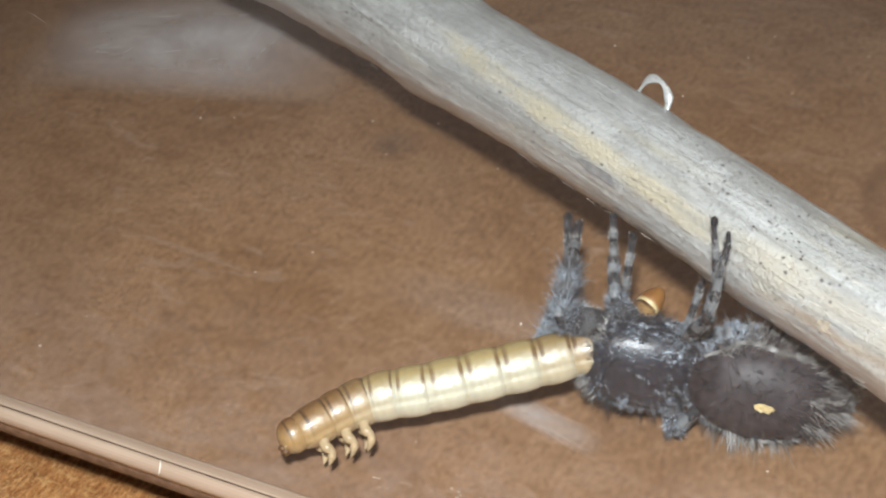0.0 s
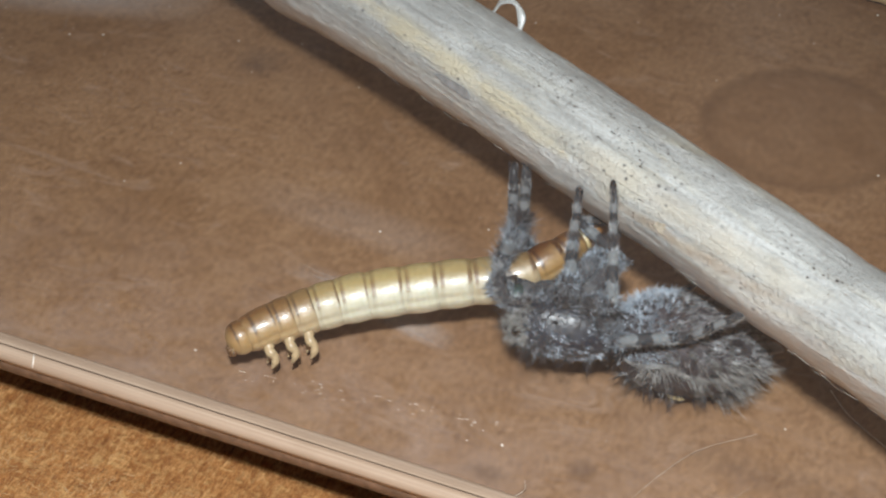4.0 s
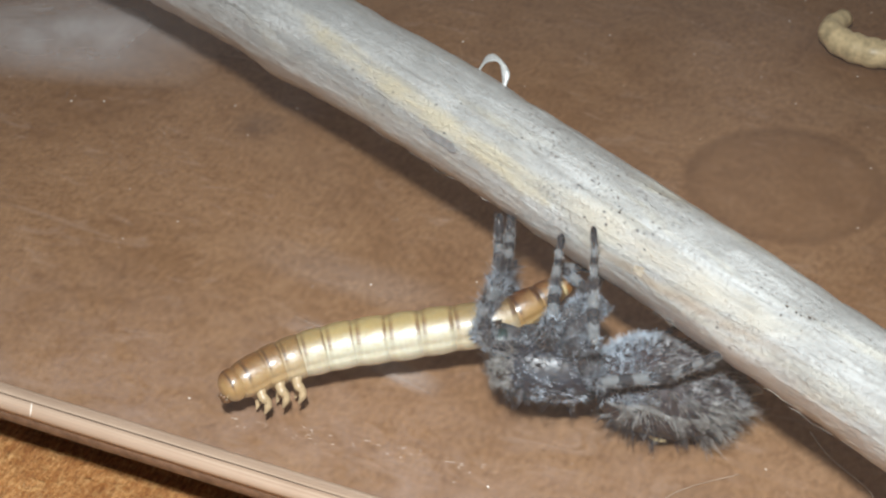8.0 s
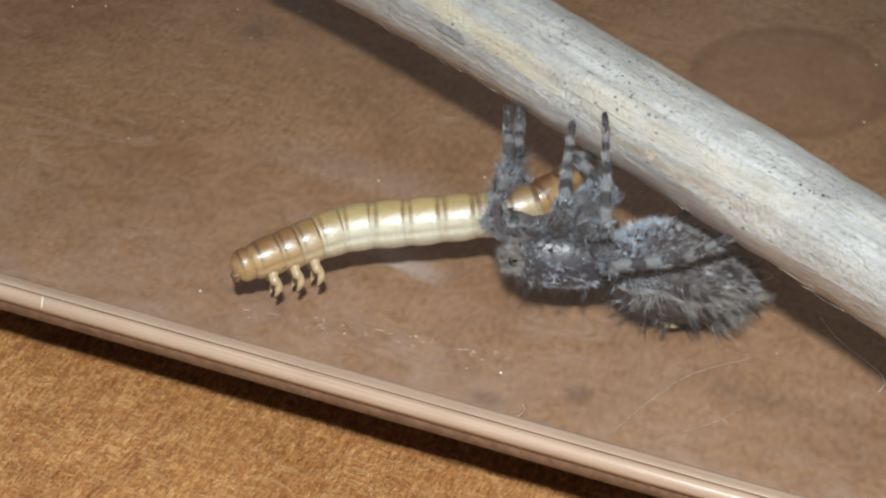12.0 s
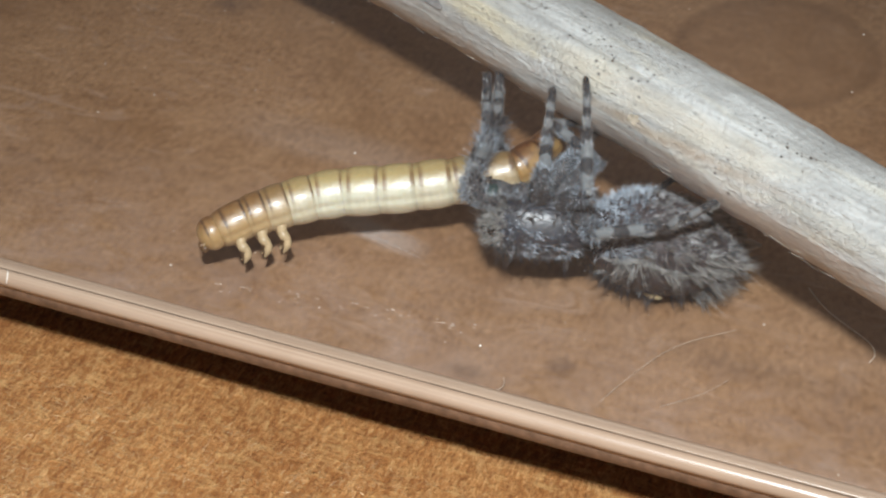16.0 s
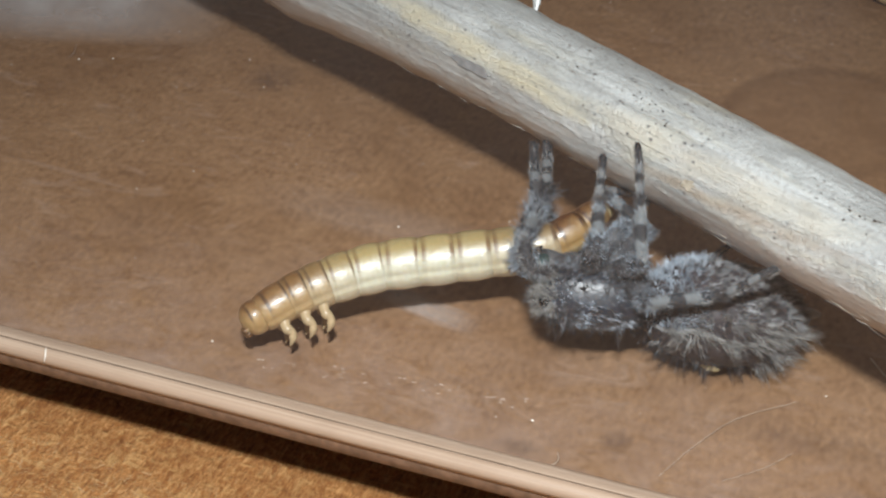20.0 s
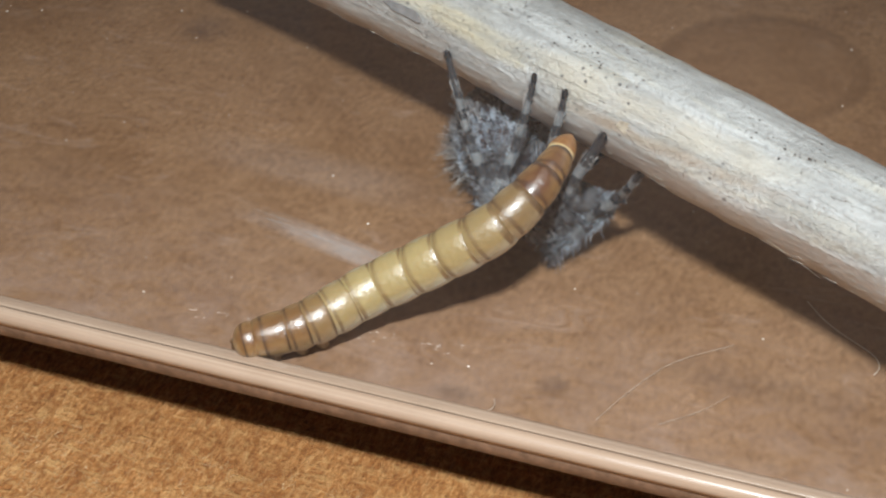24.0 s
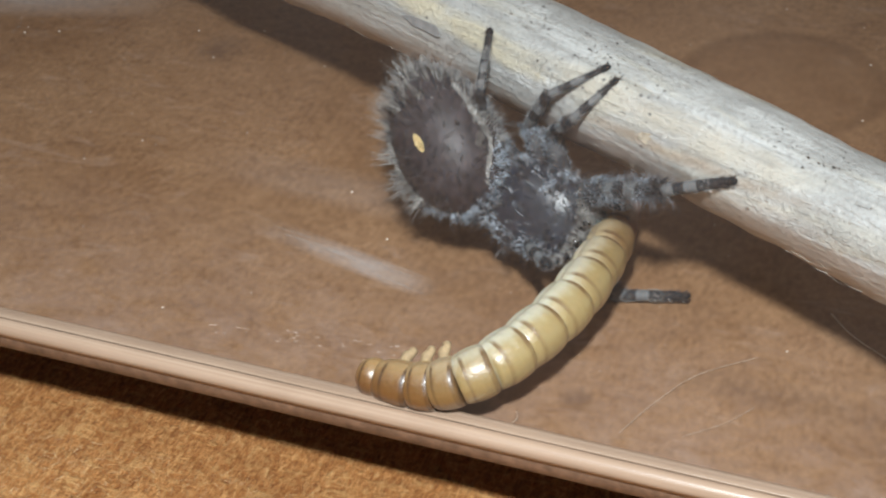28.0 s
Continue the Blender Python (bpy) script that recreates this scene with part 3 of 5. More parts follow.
def build_stick():
    rot = stick_frame()
    s0, s1 = -65.5, 43.5
    inv = rot.inverted()
    bend = inv @ Vector((0, -0.448, -0.224))
    pts, rad = [], []
    n = 210
    for k in range(n):
        s = s0 + (s1 - s0) * k / (n - 1)
        r = STICK_R + STICK_TAPER * s
        r *= 1 + 0.05 * math.exp(-((s + 9.0) / 1.6) ** 2) + 0.012 * math.sin(s * 0.7)
        u = bend * min(bow(s), 4.0)
        pts.append((s + u.x, u.y + 0.05 * math.sin(s * 0.31), u.z + 0.05 * math.sin(s * 0.37 + 1)))
        rad.append(r)
    stick = part("dry_stem", sweep(pts, rad, 56, 0.03), M_STICK)
    stick.matrix_basis = Matrix.Translation(STICK_P * MM) @ rot
    tagged(stick, "pale weathered dry plant stem leaning across the box", "stick")
    rng = random.Random(5)
    # a grey scuff, a tan scar and dark pits on the side that faces the room
    def patch(name, s, a, ls, la, mat, label, seed):
        r = STICK_R + STICK_TAPER * s + 0.03
        off = bend * bow(s)
        verts, faces = [], []
        m = 18
        verts.append((s, r * math.cos(a), r * math.sin(a)))
        for i in range(m):
            w = 2 * math.pi * i / m
            k = 0.7 + 0.5 * noise.noise(Vector((math.cos(w) * 1.6, math.sin(w) * 1.6, seed)))
            b = a + la * k * math.sin(w) / r
            verts.append((s + ls * k * math.cos(w), (r + 0.012) * math.cos(b), (r + 0.012) * math.sin(b)))
        faces = [(0, 1 + i, 1 + (i + 1) % m) for i in range(m)]
        part(name, ([(x, y + off.y, z + off.z) for x, y, z in verts], faces), mat, stick, label)
    grey = plain("grey_scuff", (0.25, 0.245, 0.245), 0.6, 0.3, 0.18, 2.0)
    scar = plain("tan_scar", (0.46, 0.40, 0.315), 0.55, 0.4, 0.25, 4.0)
    pit = plain("dark_pit", (0.07, 0.06, 0.055), 0.6, 0.3, 0.2)
    def mark(place):
        q = rot.inverted() @ (Vector(place) - STICK_P)
        q = q - bend * bow(q.x)
        return q.x, math.atan2(q.z, q.y)
    s, a = mark((3.9, 0.2, 8.1))
    patch("scuff", s - 0.7, a, 1.7, 0.30, grey, "grey scuffed patch", 1.0)
    s, a = mark((13.24, -4.23, 8.26))
    patch("pit", s, a, 0.28, 0.16, pit, "dark pit", 2.0)
    patch("scar", s + 1.3, a + 0.18, 0.55, 0.28, scar, "tan scar", 3.0)
    s, a = mark((9.74, -2.52, 8.26))
    patch("pit", s, a, 0.13, 0.13, pit, "dark pit", 4.0)
    for k in range(46):
        s, a = mark((13.8 + rng.gauss(0, 2.8), -3.2, 9.4))
        patch("pit", s, a - rng.uniform(-0.25, 0.65), rng.uniform(0.025, 0.085), rng.uniform(0.02, 0.06), pit, "", 5.0 + k)
    for k in range(60):
        patch("pit", rng.uniform(12, 27), rng.uniform(1.15, 2.25), rng.uniform(0.02, 0.06), rng.uniform(0.015, 0.045), pit, "", 80.0 + k)
    for k in range(110):
        size = rng.uniform(0.025, 0.075)
        patch("pit", rng.uniform(8.5, 25), rng.uniform(1.35, 2.2), size * rng.uniform(0.8, 1.6), size * 0.8, pit, "", 160.0 + k)
    # loose fibres lying along the weathered skin
    roots = []
    for k in range(260):
        s = rng.uniform(-14, 30)
        a = rng.uniform(1.6, 3.9)
        r = STICK_R + STICK_TAPER * s + 0.01
        off = bend * bow(s)
        o = Vector((0, math.cos(a), math.sin(a)))
        roots.append((Vector((s, off.y, off.z)) + o * r, Vector((rng.choice((-1, 1)), 0, 0)) + o * rng.uniform(-0.01, 0.05) + Vector((0, rng.gauss(0, 0.06), rng.gauss(0, 0.06))), rng.uniform(0.2, 1.1)))
    fibre = hair_material("stem_fibre", (0.22, 0.19, 0.16), (0.66, 0.63, 0.56), 0.5)
    part("fibres", strands(roots, rng, 0.010, 0.12), fibre, stick, "loose pale fibres", False)["kind"] = "stuff"
    # a loop of peeled bark standing up at the knot
    q = rot.inverted() @ (Vector((3.9, 4.5, 9.4)) - STICK_P)
    loop, _ = spline([(q.x - 0.9, q.y + 0.1, q.z - 0.35), (q.x - 0.6, q.y + 0.5, q.z + 0.35), (q.x + 0.1, q.y + 0.6, q.z + 0.5), (q.x + 0.7, q.y + 0.4, q.z + 0.1), (q.x + 0.95, q.y, q.z - 0.5)], 18)
    part("bark_loop", sweep(loop, [0.17 - 0.06 * math.sin(k * 0.9) for k in range(18)], 10, 0.5, 0.45), M_STICK, stick, "loop of peeled bark")


# ---- the larva ----
WORM_N, WORM_KEYS = 14, []


def worm(t, up, *points):
    WORM_KEYS.append((t, Vector(up).normalized(), [Vector(p) for p in points]))


def ring_shape(k):
    ln, r = RING_LEN[k], RING_RAD[k]
    if k == 0:
        return blob(lambda d: Vector((d.x * 0.66, d.y * 0.72, d.z * 0.70)) * (1 + 0.10 * max(d.z, 0) - 0.10 * max(d.x - 0.5, 0)), 28, 18)
    if k == WORM_N - 1:
        return blob(lambda d: Vector((d.x * 0.78, d.y * 0.54 * (1 + 0.30 * d.x), d.z * 0.50 * (1 + 0.30 * d.x))), 24, 14)
    pts, rad = [], []
    half = ln / 2
    prof = ((-1.16, 0.85), (-1.09, 0.91), (-1.0, 0.952), (-0.86, 0.985), (-0.6, 1.008), (-0.2, 1.025), (0.25, 1.015), (0.65, 0.975), (0.88, 0.94), (1.0, 0.905), (1.14, 0.84))
    nxt = RING_RAD[k + 1] / r
    for u, q in prof:
        pts.append((u * half, 0, 0))
        rad.append(r * q * (1 + (nxt - 1) * max(-u, 0) * 0.5))
    verts, faces = sweep(pts, rad, 64)
    out = []
    for x, y, z in verts:
        h, w = z / r, abs(x) / half
        # fold along the flank, with the belly plate swelling below it
        swell = 1 - 0.045 * math.exp(-((h + 0.36) / 0.09) ** 2) + 0.030 * math.exp(-((h + 0.55) / 0.13) ** 2) * (1 - 0.6 * min(w, 1) ** 2)
        swell *= 1 + 0.012 * noise.noise(Vector((x * 2.2, y * 2.2, z * 2.2 + k * 7.3)))
        out.append((x, y * swell * 0.91, z * swell * (0.93 if z > 0 else 0.92)))
    return out, faces


def build_worm():
    root = thing("mealworm_larva", "shiny amber and cream mealworm larva held by the spider", "larva", (1, -4, 0))
    rings = []
    for k in range(WORM_N):
        mat = ring_skin(k, WORM_N)
        name = "head" if k == 0 else "tail_ring" if k == WORM_N - 1 else "body_ring"
        ob = part(name, ring_shape(k), mat, root, {0: "brown head capsule", WORM_N - 1: "dark brown tail tip"}.get(k, ""))
        rings.append(ob)
        if k == 0:
            part("mouthparts", blob(lambda d: Vector((0.55 + d.x * 0.20, d.y * 0.30, -0.40 + d.z * 0.20)), 14, 10), M_MOUTH, ob, "dark brown mouthparts")
            for s in (-1, 1):
                part("mandible", blob(lambda d: Vector((0.62 + d.x * 0.13, s * 0.20 + d.y * 0.11, -0.22 + d.z * 0.12)), 10, 8), M_MOUTH, ob, "dark brown mandible")
                pts = [(0.42, s * 0.40, -0.1), (0.54, s * 0.45, -0.2), (0.60, s * 0.44, -0.3)]
                part("antenna", sweep(pts, [0.03, 0.025, 0.012], 6), M_WLEG, ob)
        if 1 <= k <= 3:
            r = RING_RAD[k]
            for s in (-1, 1):
                pts = [(0.0, s * 0.40 * r, -0.66 * r), (0.10, s * 0.62 * r, -0.98 * r), (-0.02, s * 0.70 * r, -1.32 * r), (0.14, s * 0.64 * r, -1.62 * r), (0.32, s * 0.56 * r, -1.80 * r)]
                curve, _ = spline(pts, 13)
                part("leg", sweep(curve, [0.26, 0.25, 0.22, 0.20, 0.23, 0.21, 0.17, 0.16, 0.18, 0.15, 0.11, 0.07, 0.02], 10), M_WLEG, ob, "short jointed leg")
    return root, rings


def worm_rows(root, t, up, points):
    """Where each ring lies on the curve from head to tail."""
    line, total = spline(points[::-1], 160)
    full = sum(RING_LEN)
    out, run = [], 0.0
    for k in range(WORM_N):
        mid = (run + RING_LEN[k] / 2) / full * 159
        run += RING_LEN[k]
        a, b = line[max(int(mid - 5), 0)], line[min(int(mid + 5), 159)]
        i = min(int(mid), 158)
        p = line[i].lerp(line[i + 1], mid - i)
        x = (a - b).normalized()
        y = up.cross(x).normalized()
        z = x.cross(y)
        m = Matrix((x, y, z)).transposed().to_4x4()
        m.translation = p * MM - root.location
        out.append(m)
    return out


# ---- the jumping spider: x forward, z towards its back ----
SPIDER_KEYS = []
LEGS = ("R1", "R2", "R3", "R4", "L1", "L2", "L3", "L4")
HIP = {"1": (1.25, 0.85, -0.75), "2": (0.45, 1.05, -0.85), "3": (-0.35, 1.05, -0.85), "4": (-1.1, 0.85, -0.75)}
BONES = {"1": (2.8, 3.1, 3.0), "2": (2.4, 2.4, 2.3), "3": (2.4, 2.5, 2.5), "4": (2.4, 2.8, 3.6)}
THICK = {"1": 0.52, "2": 0.36, "3": 0.34, "4": 0.37}
ABDOMEN_AT = Vector((-4.95, 0, 0.15))


def body_frame(ahead, back, place):
    x = ahead.normalized()
    y = back.cross(x).normalized()
    m = Matrix((x, y, x.cross(y))).transposed().to_4x4()
    m.translation = place
    return m


def spider(t, place, ahead, back, abdomen=None, **feet):
    """Thorax place, heading and back; the same for the abdomen where it is bent out of line."""
    whole = body_frame(Vector(ahead), Vector(back), Vector(place))
    rear = body_frame(Vector(abdomen[1]), Vector(abdomen[2]), Vector(abdomen[0])) if abdomen else whole @ Matrix.Translation(ABDOMEN_AT)
    SPIDER_KEYS.append((t, Vector(place), Vector(ahead).normalized(), Vector(back).normalized(), {k: [Vector(p) for p in v] for k, v in feet.items()}, rear))


def thorax_point(d):
    """Boxy head and thorax: broad flat back, steep face."""
    def sup(a, p):
        return math.copysign(abs(a) ** p, a)
    q = Vector((sup(d.x, 0.72) * 2.35, sup(d.y, 0.75) * 1.85, sup(d.z, 0.72) * (1.45 if d.z > 0 else 1.15)))
    q.y *= 1 - 0.10 * max(-d.x, 0)
    q.z *= 1 - 0.28 * max(-d.x, 0)
    return q


def abdomen_point(d):
    q = Vector((d.x * 3.25, d.y * 2.2, d.z * 2.05))
    q.y *= 1 + 0.10 * d.x - 0.22 * max(-d.x - 0.4, 0)
    q.z *= 1 + 0.12 * max(d.x, 0)
    return q


def fur(point, rng, n, length, lie, keep=lambda d: True, lock=5):
    """Hair roots over a skin: lie leans them backwards."""
    roots = []
    while len(roots) < n:
        d = Vector((rng.gauss(0, 1), rng.gauss(0, 1), rng.gauss(0, 1))).normalized()
        if not keep(d):
            continue
        p = point(d)
        out = (d * max(0.25, 0.9 - 0.75 * abs(lie)) + Vector((-lie, 0, 0)) + Vector((rng.gauss(0, 0.28), rng.gauss(0, 0.28), rng.gauss(0, 0.28)))).normalized()
        tip = p * 0.98 + out * length * rng.uniform(0.5, 1.3)
        # a lock of strands that lean together
        for _ in range(rng.randint(3, 3 + lock)):
            q = point((d + Vector((rng.gauss(0, 0.03), rng.gauss(0, 0.03), rng.gauss(0, 0.03)))).normalized()) * 0.98
            way = tip + Vector((rng.gauss(0, 0.035), rng.gauss(0, 0.035), rng.gauss(0, 0.035))) - q
            roots.append((q, way, way.length * rng.uniform(0.7, 1.1)))
    return roots


def leg_shape(ln, r0, r1, bulge):
    pts, rad = [], []
    for k in range(15):
        u = k / 14
        pts.append(((u * 1.06 - 0.03) * ln, 0, 0))
        end = math.sqrt(max(0.0, 1 - max(0.0, abs(u - 0.5) * 2 - 0.86) ** 2 / 0.0196))
        rad.append((r0 + (r1 - r0) * u) * (0.74 + bulge * math.sin(math.pi * u)) * max(end, 0.12))
    return sweep(pts, rad, 14)


def leg_fur(rng, ln, r, n, length, keep=lambda u: True, lean=0.9, ridge=False):
    roots = []
    while len(roots) < n:
        a = rng.gauss(1.7, 0.45) if ridge else rng.uniform(0, 2 * math.pi)
        u = rng.uniform(-0.06, 1.04)
        if not keep(u + rng.gauss(0, 0.025)):
            continue
        o = Vector((0, math.cos(a), math.sin(a)))
        roots.append((Vector((u * ln, 0, 0)) + o * r * 0.72, o * 0.75 + Vector((lean * rng.uniform(0.3, 1.4), rng.gauss(0, 0.25), rng.gauss(0, 0.25))), length * rng.uniform(0.35, 1.3)))
    return roots


def banded(*spans):
    return lambda u: any(a <= u < b for a, b in spans)


SHIN_PALE, FOOT_PALE = banded((-0.1, 0.30), (0.52, 0.80)), banded((0.02, 0.26), (0.46, 0.66))


def leg_material(name, skin, pale, spans):
    """Dark skin with pale rings at the given spans of its length in millimetres."""
    m, t, b = material(name)
    p = split(t, coords(t))
    n = noise_of(t, coords(t), 3.0, 4)
    at = calc(t, "ADD", p[0], calc(t, "MULTIPLY", calc(t, "SUBTRACT", n, 0.5), 0.5))
    c = skin
    for a, z in spans:
        inside = calc(t, "MULTIPLY", calc(t, "GREATER_THAN", at, a), calc(t, "LESS_THAN", at, z))
        c = mixed(t, calc(t, "MULTIPLY", inside, 0.75), c, pale)
    t.links.new(c, b.inputs["Base Color"])
    b.inputs["Roughness"].default_value = 0.72
    b.inputs["Specular IOR Level"].default_value = 0.2
    bumped(t, b, n, 0.5, 0.00008)
    return m


def stuff(name, roots, rng, width, mat, parent, label="", curl=0.25):
    part(name, strands(roots, rng, width, curl), mat, parent, label, False)["kind"] = "stuff"


def build_spider():
    rng = random.Random(11)
    root = thing("jumping_spider", "hairy dark grey jumping spider gripping a larva under the stem", "spider")
    m_femur = leg_material("thigh_skin", (0.045, 0.044, 0.048), (0.10, 0.10, 0.105), ((0.4, 0.9), (1.5, 2.0)))
    m_leg = leg_material("banded_leg", (0.034, 0.035, 0.039), (0.19, 0.20, 0.205), ((0.1, 0.75), (1.35, 1.95)))
    m_tip = leg_material("banded_leg_tip", (0.028, 0.028, 0.031), (0.18, 0.185, 0.19), ((0.1, 0.60), (1.10, 1.55)))
    body = part("cephalothorax", blob(thorax_point, 48, 30), M_SHINE, root, "dark glossy head and thorax")

    def bare(d):
        """The polished flanks and crown where the hair is thin."""
        flank = math.exp(-((d.x + 0.15) / 0.36) ** 2 - ((d.z - 0.10) / 0.40) ** 2)
        crown = math.exp(-((d.x - 0.1) / 0.55) ** 2 - (d.y / 0.7) ** 2) if d.z > 0 else 0.0
        return rng.random() > max(0.58 * flank, 0.52 * crown)
    stuff("hair", fur(thorax_point, rng, 4600, 0.30, 0.50, bare), rng, 0.009, M_HAIR, body, "grey hair")
    stuff("hair", fur(thorax_point, rng, 4600, 0.30, 0.50, bare), rng, 0.009, M_HAIRD, body, "black hair")
    stuff("under_hair", fur(thorax_point, rng, 2600, 0.36, 0.25, lambda d: d.z < -0.1 or d.x < -0.8), rng, 0.010, M_HAIRD, body, "dark hair")
    stuff("flank_scales", fur(thorax_point, rng, 2600, 0.20, 0.9, lambda d: abs(d.y) > 0.30 and -0.5 < d.x < 0.7 and d.z > -0.3 and noise.noise(d * 3.2) > 0.08), rng, 0.012, M_HAIRS, body, "silver-blue scales")
    stuff("face_hair", fur(thorax_point, rng, 3600, 0.46, -0.1, lambda d: d.x > 0.5 + 0.25 * rng.random() and d.z < 0.55, 2), rng, 0.008, M_HAIRW, body, "pale face hair")
    stuff("crest_hair", fur(thorax_point, rng, 420, 0.85, 0.1, lambda d: d.z > -0.2, 2), rng, 0.010, M_HAIRD, body, "dark bristles")
    for x, y, z, r in ((2.22, 0.42, 0.45, 0.34), (2.0, 1.15, 0.50, 0.27), (1.15, 1.45, 0.78, 0.11), (0.1, 1.38, 0.95, 0.20)):
        for s in (-1, 1):
            part("eye", blob(lambda d: Vector((x, s * y, z)) + d * r, 16, 10), M_EYE, body, "round black eye")
    for s in (-1, 1):
        f = part("chelicera", blob(lambda d: Vector((2.25 + d.x * 0.55, s * 0.52 + d.y * 0.48, -0.70 + d.z * 0.62)), 18, 12), M_FANG, body, "iridescent green jaw")
        roots = [(Vector((2.3 + 0.55 * rng.random(), s * rng.uniform(0.1, 0.95), rng.uniform(-1.2, -0.2))), Vector((1, rng.gauss(0, 0.4), rng.gauss(-0.4, 0.4))), rng.uniform(0.2, 0.5)) for _ in range(320)]
        stuff("hair", roots, rng, 0.009, M_HAIRB, f)
        part("fang", sweep([(2.45, s * 0.5, -1.2), (2.50, s * 0.36, -1.42), (2.35, s * 0.2, -1.55)], [0.15, 0.11, 0.03], 8), M_JAW, f)
        curve, _ = spline([(1.75, s * 1.15, -0.75), (2.45, s * 1.45, -0.65), (2.95, s * 1.25, -1.1), (3.05, s * 0.9, -1.75)], 12)
        palp = part("pedipalp", sweep(curve, [0.22, 0.24, 0.24, 0.22, 0.22, 0.22, 0.24, 0.26, 0.28, 0.28, 0.22, 0.1], 10), M_SKIN, root, "short hairy palp")
        roots = [(p, Vector((rng.gauss(0.3, 0.5), rng.gauss(s * 0.3, 0.8), rng.gauss(0, 0.8))), rng.uniform(0.35, 0.65)) for p in curve for _ in range(90)]
        stuff("hair", roots[::2], rng, 0.009, M_HAIRP, palp, "pale palp hair")
        stuff("hair", roots[1::2], rng, 0.009, M_HAIR, palp)
    part("waist", sweep([(-1.9, 0, -0.2), (-2.4, 0, 0.0), (-3.0, 0, 0.05)], [0.6, 0.5, 0.6], 12), M_SKIN, root)
    abdomen = part("abdomen", blob(abdomen_point, 56, 36), M_ABD, root, "plump dark abdomen with a cream spot and pale side stripes", at=Matrix.Translation(ABDOMEN_AT * MM))
    stuff("hair", fur(abdomen_point, rng, 7000, 0.30, 0.95), rng, 0.010, M_HAIRD, abdomen, "dark hair")
    stuff("side_hair", fur(abdomen_point, rng, 13000, 0.36, 0.8, lambda d: d.z + 0.1 * math.sin(d.x * 9) < 0.14 and noise.noise(d * 2.3) > -0.30), rng, 0.010, M_HAIRN, abdomen, "brownish grey side hair")
    stuff("front_hair", fur(abdomen_point, rng, 5600, 0.42, 0.40, lambda d: d.x > 0.25 + 0.3 * rng.random() and d.z < 0.30), rng, 0.009, M_HAIRS, abdomen, "blue-grey front hair")
    # tufts of long pale bristles round the rim of the back
    roots = []
    for _ in range(150):
        a = rng.uniform(-2.3, 2.3)
        h = rng.uniform(0.0, 0.55 if abs(a) > 0.7 else 0.86)
        c = Vector((-math.cos(a) * math.sqrt(1 - h * h), math.sin(a) * math.sqrt(1 - h * h), h))
        lean = Vector((-0.35 + rng.gauss(0, 0.25), rng.gauss(0, 0.22), rng.gauss(0.15, 0.25)))
        tip = abdomen_point(c) + (c + lean).normalized() * rng.uniform(0.65, 1.25)
        for _ in range(rng.randint(5, 12)):
            d = (c + Vector((rng.gauss(0, 0.035), rng.gauss(0, 0.035), rng.gauss(0, 0.035)))).normalized()
            q = abdomen_point(d) * 0.98
            way = tip + Vector((rng.gauss(0, 0.16), rng.gauss(0, 0.16), rng.gauss(0, 0.16))) - q
            roots.append((q, way, way.length * rng.uniform(0.45, 1.1)))
    stuff("bristles", roots, rng, 0.008, M_HAIRW, abdomen, "tufts of long pale bristles", 0.15)
    stuff("bristles", fur(abdomen_point, rng, 1500, 0.85, 0.2, lambda d: d.z > -0.4, 2), rng, 0.008, M_HAIRD, abdomen, "fine dark bristles")

    def patch_roots(c, a, b, n, ln):
        c = Vector(c).normalized()
        side = Vector((0, 0, 1)).cross(c).normalized() if abs(c.z) < 0.95 else Vector((0, 1, 0))
        other = c.cross(side)
        out = []
        for _ in range(n):
            q, r = rng.uniform(0, 6.283), math.sqrt(rng.random())
            d = (c + side * math.cos(q) * r * a + other * math.sin(q) * r * b).normalized()
            out.append((abdomen_point(d) * 1.02, d * 0.45 + Vector((-1, 0, 0)), ln * rng.uniform(0.7, 1.2)))
        return out
    for c, a, b, n in (((0.08, -0.06, 0.98), 0.06, 0.085, 150),):
        stuff("spot", patch_roots(c, a, b, n, 0.28), rng, 0.04, M_SPOT, abdomen, "cream spot")
    for s in (-1, 1):
        roots = []
        for k in range(620):
            u = rng.random()
            d = Vector((0.92 - 1.25 * u, s * (0.55 + 0.35 * math.sin(math.pi * u)), 0.36 + rng.gauss(0, 0.022) + 0.05 * math.sin(u * 11))).normalized()
            roots.append((abdomen_point(d) * 1.01, d * 0.35 + Vector((-1, rng.gauss(0, 0.15), rng.gauss(0, 0.15))), rng.uniform(0.2, 0.42)))
        stuff("side_stripe", roots, rng, 0.013, M_HAIRW, abdomen, "white side stripe")
    for s in (-1, 1):
        part("spinneret", sweep([(-2.9, s * 0.25, -0.4), (-3.5, s * 0.3, -0.5), (-3.8, s * 0.3, -0.5)], [0.24, 0.2, 0.08], 8), M_SPIN, abdomen, "pale spinneret")
    legs = {}
    for name in LEGS:
        num = name[1]
        l1, l2, l3 = BONES[num]
        w = THICK[num]
        fe = part("femur", leg_shape(l1, w * 1.3, w * 0.85, 0.42), m_femur, root, "thick hairy thigh")
        ti = part("tibia", leg_shape(l2, w * 0.78, w * 0.56, 0.28), m_leg, root, "banded shin")
        ta = part("tarsus", leg_shape(l3, w * 0.55, w * 0.34, 0.25), m_tip, root, "banded foot with a dark tip")
        k = 1.6 if num == "1" else 1.0
        ln = 0.46 if num == "1" else 0.20
        stuff("hair", leg_fur(rng, l1, w * 1.0, int(700 * k), 0.36), rng, 0.009, M_HAIRB, fe, "blue-grey hair")
